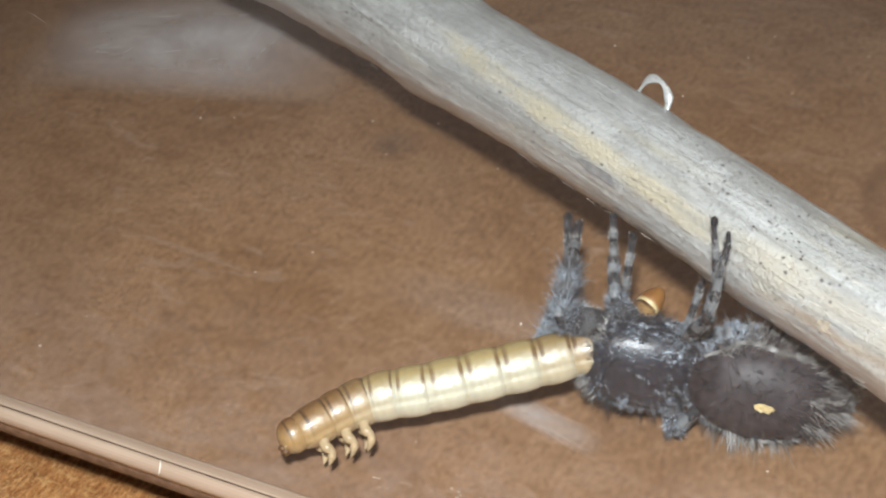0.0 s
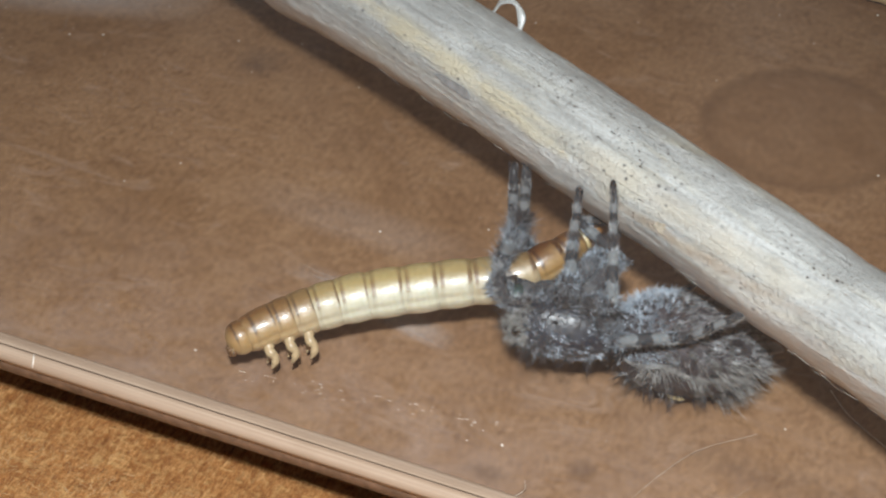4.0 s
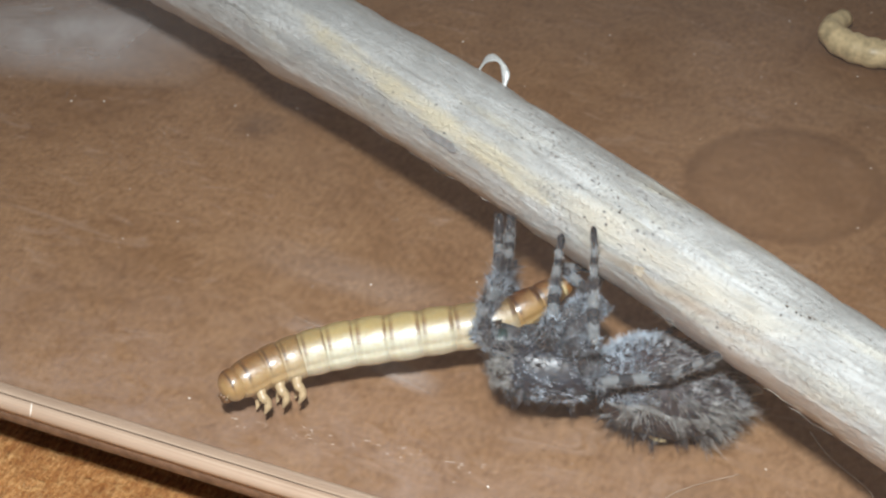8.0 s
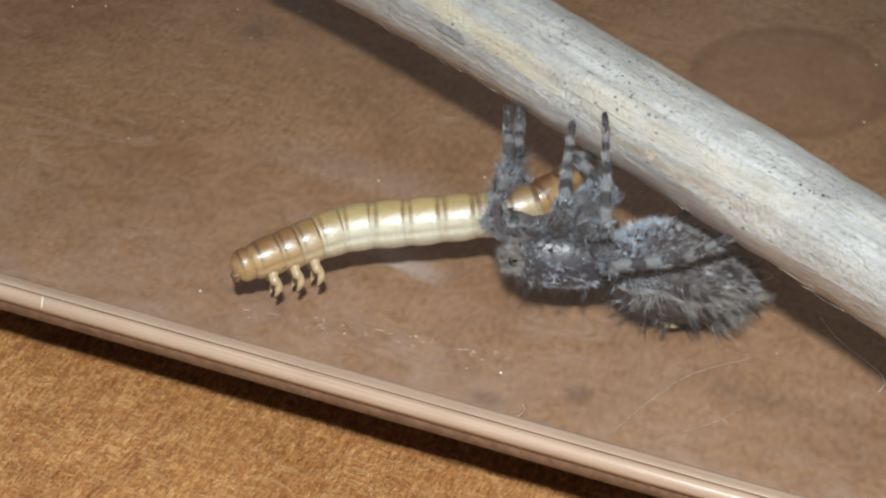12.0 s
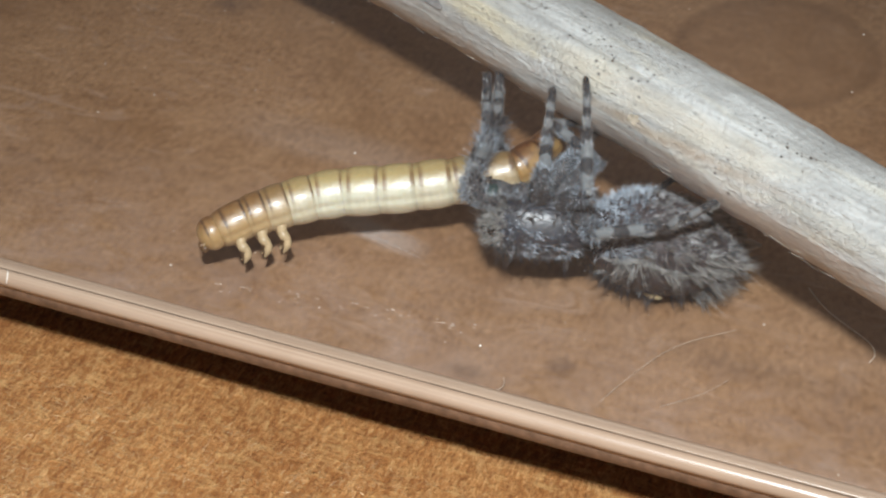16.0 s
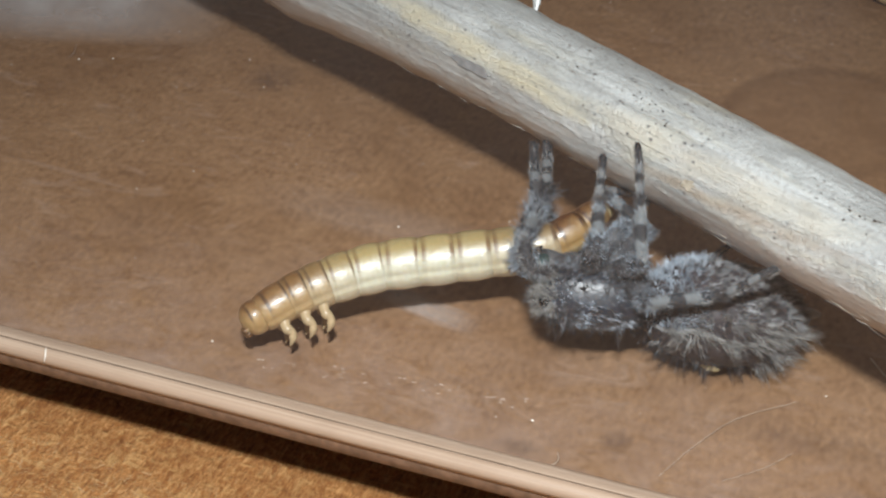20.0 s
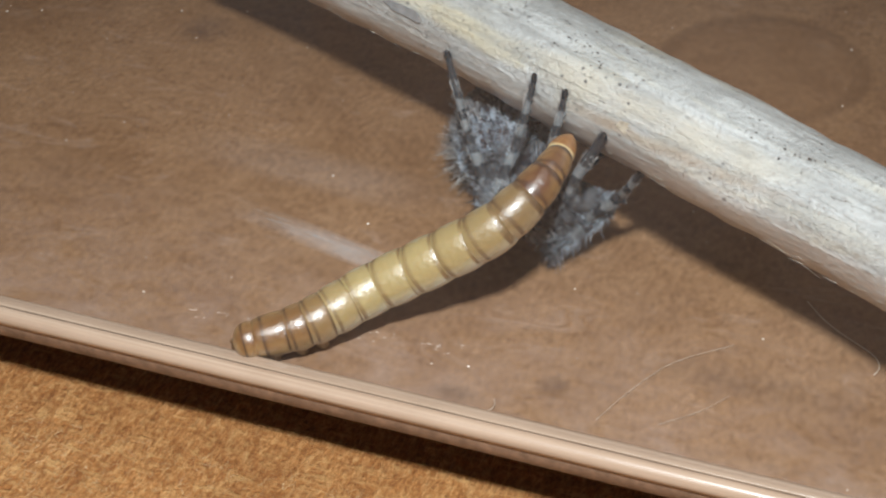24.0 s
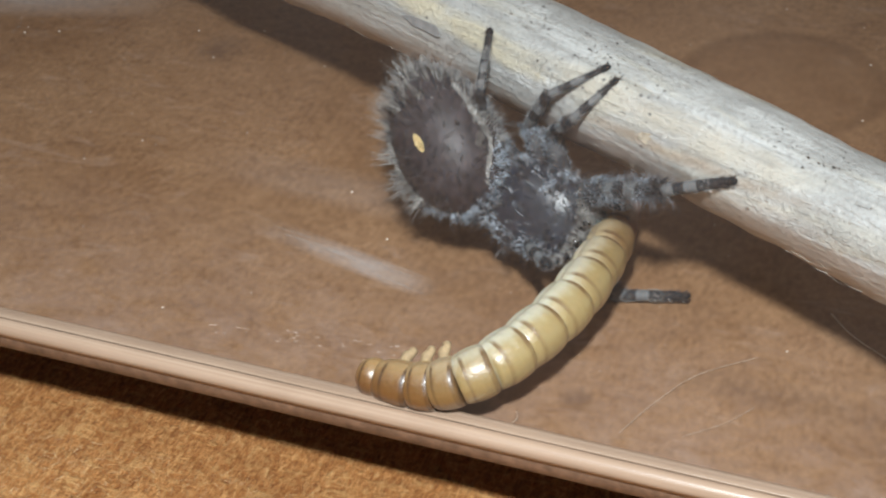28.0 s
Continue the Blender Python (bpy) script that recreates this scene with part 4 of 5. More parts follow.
        stuff("hair", leg_fur(rng, l1, w * 1.0, int(700 * k), 0.34), rng, 0.009, M_HAIRD, fe, "black hair")
        stuff("hair", leg_fur(rng, l1, w * 1.0, int(800 * k), 0.34, lambda u: 0.2 < u < 0.95, 1.3), rng, 0.010, M_HAIRS, fe, "silver hair")
        stuff("hair", leg_fur(rng, l2, w * 0.66, int(620 * k), ln, lambda u: not SHIN_PALE(u)), rng, 0.008, M_HAIRD, ti, "dark hair")
        stuff("hair", leg_fur(rng, l2, w * 0.66, int(620 * k), ln, SHIN_PALE, 1.3), rng, 0.008, M_HAIRB, ti, "pale blue-grey hair")
        stuff("hair", leg_fur(rng, l2, w * 0.62, int(260 * k), 0.24, SHIN_PALE, 2.6, True), rng, 0.011, M_HAIRW, ti, "pale scales")
        if num == "1":
            stuff("fringe", leg_fur(rng, l2, w * 0.62, 420, 0.75, lambda u: u > 0.1, 0.5), rng, 0.007, M_HAIR, ti, "long grey fringe")
        stuff("hair", leg_fur(rng, l3, w * 0.44, int(380 * k), 0.17, lambda u: not FOOT_PALE(u), 1.6), rng, 0.010, M_HAIRD, ta, "dark hair")
        stuff("hair", leg_fur(rng, l3, w * 0.44, int(300 * k), 0.20, FOOT_PALE, 1.4), rng, 0.009, M_HAIRP, ta, "pale hair")
        stuff("hair", leg_fur(rng, l3, w * 0.42, int(90 * k), 0.22, FOOT_PALE, 2.6, True), rng, 0.011, M_HAIRW, ta, "pale scales")
        part("foot_pad", blob(lambda d: Vector((l3 - 0.02 + d.x * 0.24, d.y * 0.17, d.z * 0.16)), 12, 8), M_PAD, ta, "black brush of the foot")
        legs[name] = (fe, ti, ta)
    return root, abdomen, legs


def bone(a, b, hint):
    x = (b - a).normalized()
    y = hint.cross(x)
    y = y.normalized() if y.length > 1e-6 else Vector((0, 1, 0))
    m = Matrix((x, y, x.cross(y))).transposed().to_4x4()
    m.translation = a * MM
    return m


def leg_pose(name, knee, ankle, foot):
    """Three bones from the hip over knee and ankle towards the foot."""
    s = 1 if name[0] == "L" else -1
    l1, l2, l3 = BONES[name[1]]
    hip = Vector(HIP[name[1]])
    hip.y *= s
    pole = Vector((0.25 if name[1] in "12" else -0.25, s * 0.55, 0.8))
    knee = hip + (knee - hip).normalized() * l1
    ankle = knee + (ankle - knee).normalized() * l2
    tip = ankle + (foot - ankle).normalized() * l3
    return bone(hip, knee, pole), bone(knee, ankle, pole), bone(ankle, tip, pole)


# ---- small things in the box and on the table ----
def build_small():
    rng = random.Random(23)
    verts, faces = [], []
    for k in range(300):
        x, y = rng.uniform(-28, 34), rng.uniform(-13.6, 36)
        r = 0.018 + 0.05 * rng.random() ** 4
        i = len(verts)
        for a in range(5):
            w = a * 1.2566 + rng.uniform(-0.3, 0.3)
            verts.append((x + math.cos(w) * r * rng.uniform(0.6, 1.5), y + math.sin(w) * r, 0.004))
        verts.append((x, y, 0.03 + r * 0.5))
        faces += [(i + a, i + (a + 1) % 5, i + 5) for a in range(5)]
    tagged(part("dust", (verts, faces), M_DUST, None, "", False), "pale dust specks scattered on the box floor", "dust", kind="stuff")
    # broken line of pale flakes from a scratch on the floor
    verts, faces = [], []
    for k in range(40):
        u = rng.random() ** 0.8
        x, y = -1.6 + 11.8 * u, -11.7 + 1.7 * u + rng.gauss(0, 0.22)
        ln, i = rng.uniform(0.08, 0.34) * (1 if rng.random() < 0.6 else 0.4), len(verts)
        verts += [(x, y - 0.012, 0.005), (x + ln, y - 0.012 + ln * 0.15, 0.005), (x + ln, y + 0.016 + ln * 0.15, 0.005), (x, y + 0.016, 0.005), (x + ln / 2, y, 0.02)]
        faces += [(i, i + 1, i + 4), (i + 1, i + 2, i + 4), (i + 2, i + 3, i + 4), (i + 3, i, i + 4)]
    tagged(part("scratch_flakes", (verts, faces), M_DUST, None, "", False), "broken line of pale flakes along a scratch on the floor", "scratch", kind="stuff")
    # long thin hairs
    for pts, r, label in (
            ([(15.6, -12.4, 0.05), (16.4, -10.4, 0.08), (17.5, -8.4, 0.10), (19.4, -6.6, 0.05)], 0.010, "curved pale hair lying on the box floor"),
            ([(17.8, -11.9, 0.05), (19.1, -10.7, 0.08), (19.9, -9.5, 0.05)], 0.008, "short pale hair lying on the box floor"),
            ([(21.56, -3.07, 0.10), (22.30, -3.93, 0.10), (23.10, -4.58, 0.10), (24.09, -5.21, 0.10), (24.68, -5.69, 0.10), (24.85, -6.25, 0.10), (24.72, -6.66, 0.10)], 0.026, "pale curled thread lying on the floor below the stem"),
            ([(11.5, -13.6, 0.05), (11.9, -13.1, 0.2), (11.7, -12.5, 0.05)], 0.014, "short pale hair beside the bottom rail")):
        curve, _ = spline(pts, 24)
        tagged(part("fallen_hair", sweep(curve, [r] * 24, 6), M_FIBRE), label, "hair")
    curve, _ = spline([(10.6, -17.6, TABLE_Z + 0.04), (11.6, -16.4, TABLE_Z + 0.25), (12.6, -15.9, TABLE_Z + 0.4), (13.8, -15.4, TABLE_Z + 0.04)], 18)
    tagged(part("fallen_hair", sweep(curve, [0.018] * 18, 6), M_FIBRE), "pale hair on the hardboard under the rail", "hair")
    # wood fibres standing out of the hardboard in front of the box
    roots = []
    for k in range(11000):
        x, y = rng.uniform(-26, 30), -15.0 - 14 * rng.random()
        d = Vector((rng.gauss(0, 1), rng.gauss(0, 1), rng.uniform(0.02, 0.5)))
        roots.append((Vector((x, y, TABLE_Z - 0.005)), d, rng.uniform(0.12, 0.65)))
    tagged(part("wood_fibres", strands(roots, rng, 0.010, 0.35), M_TFIB, None, "", False), "loose orange-brown wood fibres on the hardboard", "fibres", kind="stuff")
    # silk: a sheet by the stem's far end and a long thin wisp on the floor
    def film(x0, y0, x1, y1, wide, high, n, m, mat, seed):
        ax = Vector((x1 - x0, y1 - y0, 0))
        ln = ax.length
        verts = []
        for i in range(n):
            for j in range(m):
                u, v = i / (n - 1), j / (m - 1)
                lift = high * math.sin(math.pi * u) * math.sin(math.pi * v) * (1 + 0.7 * noise.noise(Vector((u * 5, v * 4, seed))))
                verts.append(((u - 0.5) * ln, (v - 0.5) * wide, 0.02 + lift))
        faces = [(i * m + j, (i + 1) * m + j, (i + 1) * m + j + 1, i * m + j + 1) for i in range(n - 1) for j in range(m - 1)]
        return (verts, faces), Matrix.Translation(Vector((x0 + x1, y0 + y1, 0)) / 2 * MM) @ Matrix.Rotation(math.atan2(ax.y, ax.x), 4, "Z")
    shape, at = film(-36.5, 11.5, -17.0, 16.5, 11.5, 0.5, 40, 24, M_SHEET, 2.0)
    wad = part("silk_sheet", shape, M_SHEET, at=at)
    tagged(wad, "loose white silk sheet on the floor behind the stem", "silk", kind="stuff")
    roots = [(Vector((rng.gauss(0, 3.4), rng.gauss(0, 1.6), 0.1 + abs(rng.gauss(0.1, 0.3)))), Vector((rng.gauss(0, 1), rng.gauss(0, 0.5), rng.gauss(0, 0.1))), rng.uniform(0.5, 2.5)) for _ in range(60)]
    part("threads", strands(roots, rng, 0.010, 0.5), M_SILK, wad, "loose silk threads", False)["kind"] = "stuff"
    shape, at = film(-4.2, -4.1, 6.3, -6.6, 1.6, 0.06, 40, 10, M_WISP, 5.0)
    wisp = part("silk_smear", shape, M_WISP, at=at)
    tagged(wisp, "thin white silk smear stuck to the floor", "silk", kind="stuff")
    faint, where = film(-8.5, -0.2, 6.0, -1.2, 3.4, 0.06, 30, 10, M_WISP, 8.0)
    tagged(part("silk_smear", faint, M_FAINT, at=where), "faint white silk trace on the floor", "silk", kind="stuff")
    roots = []
    for k in range(60):
        u = 1 - rng.random() ** 2.2
        roots.append((Vector((-3.6 + 6.6 * u + rng.gauss(0, 0.3), rng.gauss(0, 0.30) * (0.4 + u), 0.05 + 0.05 * rng.random())), Vector((1, rng.gauss(0, 0.05), 0.0)), rng.uniform(0.6, 2.4)))
    part("threads", strands(roots, rng, 0.008, 0.03), M_SMEAR, wisp, "stretched silk threads", False)["kind"] = "stuff"
    # a shed larva skin bent into a C, and a papery white curl beside it
    curve, _ = spline([(15.4, 30.8, 0.9), (15.0, 29.1, 0.9), (16.2, 27.8, 0.9), (18.3, 27.5, 0.9), (19.6, 28.7, 0.9), (19.8, 30.2, 0.9)], 30)
    rad = [0.85 * (0.55 + 0.45 * math.sin(math.pi * (k + 2) / 33)) * (1 + 0.06 * math.cos(k * 1.9)) for k in range(30)]
    tagged(part("shed_larva_skin", sweep(curve, rad, 16), M_SHED), "dry tan larva skin curled in a C on the floor", "larva skin")
    curve, _ = spline([(20.2, 27.8, 0.5), (21.2, 26.8, 0.7), (23.4, 25.1, 0.8), (24.8, 24.2, 0.6), (25.9, 22.6, 0.5), (27.1, 21.1, 0.3)], 36)
    tagged(part("papery_curl", sweep(curve, [0.30 * (1 + 0.3 * math.sin(k * 1.3)) for k in range(36)], 10, 0.3, 0.5), M_PAPER), "papery white curled strip on the floor", "paper strip")
    # grey plastic lug over the rail
    lug = thing("plastic_lug", "grey-blue plastic lug clipped over the bottom rail", "clip", (28.3, -14.0, 0.0))
    bm = bmesh.new()
    bmesh.ops.create_cube(bm, size=1)
    for v in bm.verts:
        top = v.co.z > 0
        v.co = (v.co.x * (1.7 if top else 2.5), v.co.y * (2.0 if top else 2.4) + (0.25 if top else 0), 0.76 + (v.co.z + 0.5) * 1.5)
    bmesh.ops.bevel(bm, geom=bm.edges[:], offset=0.22, segments=2, affect="EDGES")
    bm.verts.index_update()
    part("lug_body", ([tuple(v.co) for v in bm.verts], [tuple(v.index for v in f.verts) for f in bm.faces]), M_CLIP, lug, smooth=False)
    bm.free()
    # the lug's highlight, modelled as a small white bead
    part("lug_glint", blob(lambda d: Vector((0.7 + d.x * 0.26, 0.95 + d.y * 0.2, 2.12 + d.z * 0.2)), 14, 10), M_PAPER, lug, "small white bead in place of a highlight")


build_setting()
build_stick()
worm_root, worm_rings = build_worm()
spider_root, spider_abdomen, spider_legs = build_spider()
build_small()

# ---- how the larva lies: back direction, then points from tail to head ----
UP_0, UP_A, UP_B, UP_C = (-0.27, 0.62, 0.72), (-0.18, 0.47, 0.86), (0.25, -0.52, 0.81), (0.40, -0.88, 0.15)
worm(0, UP_0, (6.67, -1.60, 4.40), (5.86, -4.14, 3.80), (4.21, -5.40, 3.40), (1.98, -7.02, 3.10), (-0.24, -8.64, 2.80), (-2.54, -10.12, 2.50), (-4.51, -12.81, 2.20))
worm(0.5, UP_A, (10.70, -1.99, 4.40), (9.50, -4.08, 3.80), (8.02, -5.09, 3.40), (5.09, -6.62, 3.10), (1.96, -8.77, 2.80), (-0.22, -10.35, 2.50), (-1.85, -11.53, 2.20))
worm(1, UP_A, (10.70, -1.99, 4.40), (9.50, -4.08, 3.80), (8.02, -5.09, 3.40), (5.09, -6.62, 3.10), (1.96, -8.77, 2.80), (-0.22, -10.35, 2.50), (-1.85, -11.53, 2.20))
worm(6, UP_A, (10.77, -1.94, 4.40), (9.11, -4.21, 3.80), (8.04, -5.20, 3.40), (5.27, -6.61, 3.10), (2.40, -8.06, 2.80), (0.11, -10.08, 2.50), (-1.27, -11.88, 2.20))
worm(8, UP_A, (10.49, -2.03, 4.40), (9.23, -3.82, 3.80), (7.90, -5.06, 3.40), (5.15, -6.60, 3.10), (2.17, -8.23, 2.80), (0.03, -9.91, 2.50), (-1.38, -11.85, 2.20))
worm(11, UP_A, (10.60, -1.42, 4.40), (9.35, -4.11, 3.80), (7.82, -5.22, 3.40), (4.82, -6.63, 3.10), (1.93, -7.99, 2.80), (0.06, -9.78, 2.50), (-1.56, -11.45, 2.20))
worm(17, UP_A, (10.35, -1.25, 4.40), (9.31, -4.01, 3.80), (7.75, -4.86, 3.40), (5.02, -6.28, 3.10), (1.99, -7.61, 2.80), (-0.33, -9.36, 2.42), (-2.05, -11.04, 1.84))
worm(21.5, UP_A, (10.33, -1.76, 4.40), (9.26, -3.62, 3.80), (7.96, -4.77, 3.40), (5.05, -6.21, 3.10), (2.15, -7.65, 2.80), (-0.05, -9.50, 2.43), (-1.77, -11.54, 1.84))
worm(23.5, UP_B, (12.00, -4.66, 6.61), (11.79, -7.12, 6.07), (10.38, -8.52, 4.87), (8.39, -9.33, 3.50), (6.01, -10.43, 2.20), (3.87, -12.09, 1.50), (1.75, -13.70, 1.20))
worm(24, UP_B, (11.97, -4.60, 6.62), (11.64, -6.70, 6.07), (10.44, -8.43, 4.87), (8.44, -9.24, 3.50), (6.03, -10.33, 2.20), (4.02, -12.30, 1.50), (1.92, -13.71, 1.20))
worm(25, UP_B, (12.65, -2.87, 5.20), (12.07, -5.45, 4.60), (11.32, -7.32, 3.70), (10.01, -9.47, 2.90), (8.52, -11.57, 2.20), (6.13, -13.06, 1.50), (3.73, -13.68, 1.20))
worm(26, UP_B, (13.09, -3.65, 5.20), (12.77, -6.65, 4.60), (12.08, -8.62, 3.70), (11.09, -10.92, 2.90), (9.56, -12.77, 2.20), (7.64, -13.57, 1.50), (5.19, -13.70, 1.20))
worm(27, UP_B, (13.18, -3.70, 5.20), (12.83, -6.69, 4.60), (12.23, -8.97, 3.70), (11.28, -11.39, 2.90), (9.70, -13.05, 2.20), (7.79, -13.83, 1.50), (5.18, -13.51, 1.20))
worm(27.5, UP_C, (12.80, -1.26, 3.49), (12.54, -4.17, 3.61), (12.53, -7.27, 3.73), (12.11, -10.67, 3.94), (10.12, -13.09, 2.20), (8.18, -13.79, 1.50), (5.64, -13.52, 1.20))
worm(28, UP_C, (12.60, -0.63, 3.01), (12.98, -3.99, 2.77), (12.78, -7.94, 2.74), (11.94, -10.84, 2.53), (10.55, -13.12, 2.20), (8.57, -13.75, 1.50), (6.11, -13.52, 1.20))

# ---- how the spider hangs: thorax, heading, back; knee, ankle and foot of each leg ----
spider(0, (6.95, -4.18, 3.00), (-0.95, -0.28, 0.13), (0.45, -0.87, 0.21),
       L1=((2.84, -4.59, 2.92), (2.88, -1.65, 3.89), (1.70, 0.81, 5.14)), L2=((5.05, -4.20, 3.91), (5.31, -1.85, 4.28), (4.95, -0.03, 5.64)),
       L3=((9.08, -4.42, 2.48), (8.14, -2.38, 3.57), (8.28, -0.53, 5.25)), L4=((8.81, -5.33, 0.97), (10.30, -3.76, 2.74), (12.13, -1.67, 5.03)),
       R1=((4.07, -5.34, 5.27), (3.17, -2.29, 5.33), (2.28, 0.64, 5.21)), R2=((5.91, -4.23, 5.90), (4.88, -1.92, 5.99), (3.96, 0.30, 6.43)),
       R3=((9.24, -3.68, 4.70), (9.69, -3.45, 7.19), (8.98, -1.80, 8.81)), R4=((8.92, -4.44, 5.20), (10.22, -5.52, 7.59), (9.73, -2.33, 8.59)))
spider(0.5, (11.16, -6.45, 3.10), (-0.95, -0.29, 0.13), (0.19, -0.52, -0.83),
       L1=((9.37, -3.04, 1.74), (7.33, -3.11, 4.47), (6.42, -0.50, 5.42)), L2=((11.52, -3.67, 4.69), (11.59, -0.96, 4.31), (9.48, 0.18, 5.03)),
       L3=((12.44, -3.44, 4.63), (10.11, -2.82, 5.46), (12.34, -1.72, 5.03)), L4=((11.48, -5.15, 0.74), (13.56, -4.51, 2.51), (16.02, -3.74, 5.02)),
       R1=((8.01, -6.16, 3.73), (8.15, -3.92, 5.80), (7.20, -1.00, 6.01)), R2=((11.53, -7.64, 6.56), (10.80, -5.26, 6.79), (10.23, -2.96, 7.27)),
       R3=((13.26, -7.62, 5.98), (12.58, -5.75, 7.44), (11.82, -3.54, 8.25)), R4=((14.50, -9.22, 4.87), (16.47, -7.30, 5.00), (18.30, -6.63, 6.35)))
spider(11, (11.16, -6.45, 3.10), (-0.95, -0.29, 0.13), (0.19, -0.52, -0.83),
       L1=((9.37, -3.04, 1.74), (7.33, -3.11, 4.47), (6.42, -0.50, 5.42)), L2=((11.52, -3.67, 4.69), (11.59, -0.96, 4.31), (9.48, 0.18, 5.03)),
       L3=((12.44, -3.44, 4.63), (10.11, -2.82, 5.46), (12.34, -1.72, 5.03)), L4=((11.48, -5.15, 0.74), (13.56, -4.51, 2.51), (16.02, -3.74, 5.02)),
       R1=((8.01, -6.16, 3.73), (8.15, -3.92, 5.80), (7.20, -1.00, 6.01)), R2=((11.53, -7.64, 6.56), (10.80, -5.26, 6.79), (10.23, -2.96, 7.27)),
       R3=((13.26, -7.62, 5.98), (12.58, -5.75, 7.44), (11.82, -3.54, 8.25)), R4=((14.50, -9.22, 4.87), (16.47, -7.30, 5.00), (18.30, -6.63, 6.35)))
spider(21.5, (11.16, -6.45, 3.10), (-0.95, -0.29, 0.13), (0.19, -0.52, -0.83),
       L1=((9.37, -3.04, 1.74), (7.33, -3.11, 4.47), (6.42, -0.50, 5.42)), L2=((11.52, -3.67, 4.69), (11.59, -0.96, 4.31), (9.48, 0.18, 5.03)),
       L3=((12.44, -3.44, 4.63), (10.11, -2.82, 5.46), (12.34, -1.72, 5.03)), L4=((11.48, -5.15, 0.74), (13.56, -4.51, 2.51), (16.02, -3.74, 5.02)),
       R1=((8.01, -6.16, 3.73), (8.15, -3.92, 5.80), (7.20, -1.00, 6.01)), R2=((11.53, -7.64, 6.56), (10.80, -5.26, 6.79), (10.23, -2.96, 7.27)),
       R3=((13.26, -7.62, 5.98), (12.58, -5.75, 7.44), (11.82, -3.54, 8.25)), R4=((14.50, -9.22, 4.87), (16.47, -7.30, 5.00), (18.30, -6.63, 6.35)))
spider(22.2, (11.37, -5.58, 3.10), (-0.41, -0.84, 0.36), (0.30, -0.77, -0.56),
       L1=((7.49, -5.24, 2.34), (7.49, -3.22, 4.69), (6.57, -0.96, 6.44)), L2=((8.21, -3.81, 2.77), (7.67, -1.92, 4.14), (7.00, -0.06, 5.32)),
       L3=((11.46, -4.02, 0.98), (11.08, -3.94, 3.44), (11.86, -2.91, 5.58)), L4=((10.74, -5.23, 0.60), (12.46, -4.29, 2.60), (14.75, -4.08, 5.37)),
       R1=((12.22, -3.83, 5.25), (9.16, -3.32, 5.37), (7.34, -1.01, 5.94)), R2=((13.71, -6.73, 5.01), (11.97, -5.10, 5.28), (11.24, -3.28, 6.48)),
       R3=((12.57, -5.83, 2.05), (13.11, -5.14, 4.39), (13.17, -4.35, 6.77)), R4=((12.38, -4.59, 1.38), (14.51, -5.11, 3.12), (17.18, -5.74, 5.45)))
spider(22.8, (12.90, -5.00, 3.20), (0.30, -0.90, 0.33), (0.16, -0.48, -0.86),
       L1=((9.75, -6.41, 3.39), (9.23, -4.07, 5.36), (8.06, -1.87, 7.03)), L2=((9.78, -4.48, 4.50), (8.16, -2.99, 5.45), (7.15, -1.34, 6.69)),
       L3=((9.97, -4.40, 2.27), (9.41, -2.54, 3.84), (8.61, -0.62, 5.22)), L4=((11.09, -1.72, 3.50), (11.04, -4.33, 2.49), (12.72, -3.13, 5.44)),
       R1=((16.73, -5.99, 3.86), (14.14, -5.24, 5.38), (12.94, -4.21, 7.93)), R2=((15.78, -5.61, 2.84), (14.50, -5.05, 4.79), (14.04, -4.85, 7.04)),
       R3=((14.98, -3.73, 1.89), (14.95, -4.55, 4.26), (15.55, -5.48, 6.50)), R4=((14.01, -2.85, 1.36), (15.33, -4.23, 3.40), (16.77, -5.98, 6.20)))
spider(23.5, (11.35, -3.77, 3.38), (0.57, -0.76, 0.30), (0.10, -0.32, -0.94),
       L1=((13.25, -5.49, 1.61), (13.04, -6.15, 4.63), (13.53, -4.60, 7.15)), L2=((12.11, -7.28, 5.31), (12.79, -5.27, 6.44), (13.36, -4.22, 8.39)),
       L3=((9.77, -5.64, 4.01), (9.50, -3.88, 5.76), (8.78, -2.24, 7.51)), L4=((9.52, -5.36, 3.29), (8.01, -3.22, 4.30), (6.41, -0.33, 5.70)),
       R1=((16.01, -2.71, 2.13), (14.09, -5.13, 2.34), (15.33, -2.71, 3.60)), R2=((13.42, -3.42, 1.02), (14.16, -4.03, 3.22), (14.69, -4.49, 5.41)),
       R3=((13.34, -5.22, 2.04), (13.15, -3.67, 3.99), (13.50, -4.37, 6.37)), R4=((11.27, -0.79, 3.03), (12.21, -3.06, 1.69), (11.94, -2.03, 5.12)))
spider(24, (9.59, -3.25, 3.04), (0.45, -0.89, 0.11), (0.02, -0.12, -0.99),
       L1=((10.93, -4.36, 1.77), (12.04, -5.21, 4.53), (13.39, -4.53, 7.12)), L2=((10.72, -5.98, 4.06), (11.21, -4.41, 5.81), (11.49, -3.50, 7.91)),
       L3=((9.07, -4.90, 3.97), (9.78, -3.64, 6.02), (10.07, -2.66, 8.30)), L4=((8.88, -4.70, 3.57), (7.25, -3.05, 5.14), (5.53, -0.66, 7.21)),
       R1=((15.10, -2.18, 1.78), (12.34, -3.59, 1.92), (14.45, -2.05, 3.40)), R2=((13.22, -3.59, 1.27), (13.69, -3.70, 3.62), (14.77, -4.45, 5.51)),
       R3=((9.22, -1.77, 2.55), (11.68, -1.98, 2.91), (13.00, -2.12, 5.03)), R4=((9.21, 0.04, 3.15), (10.43, -1.91, 1.56), (10.81, -1.13, 5.06)))
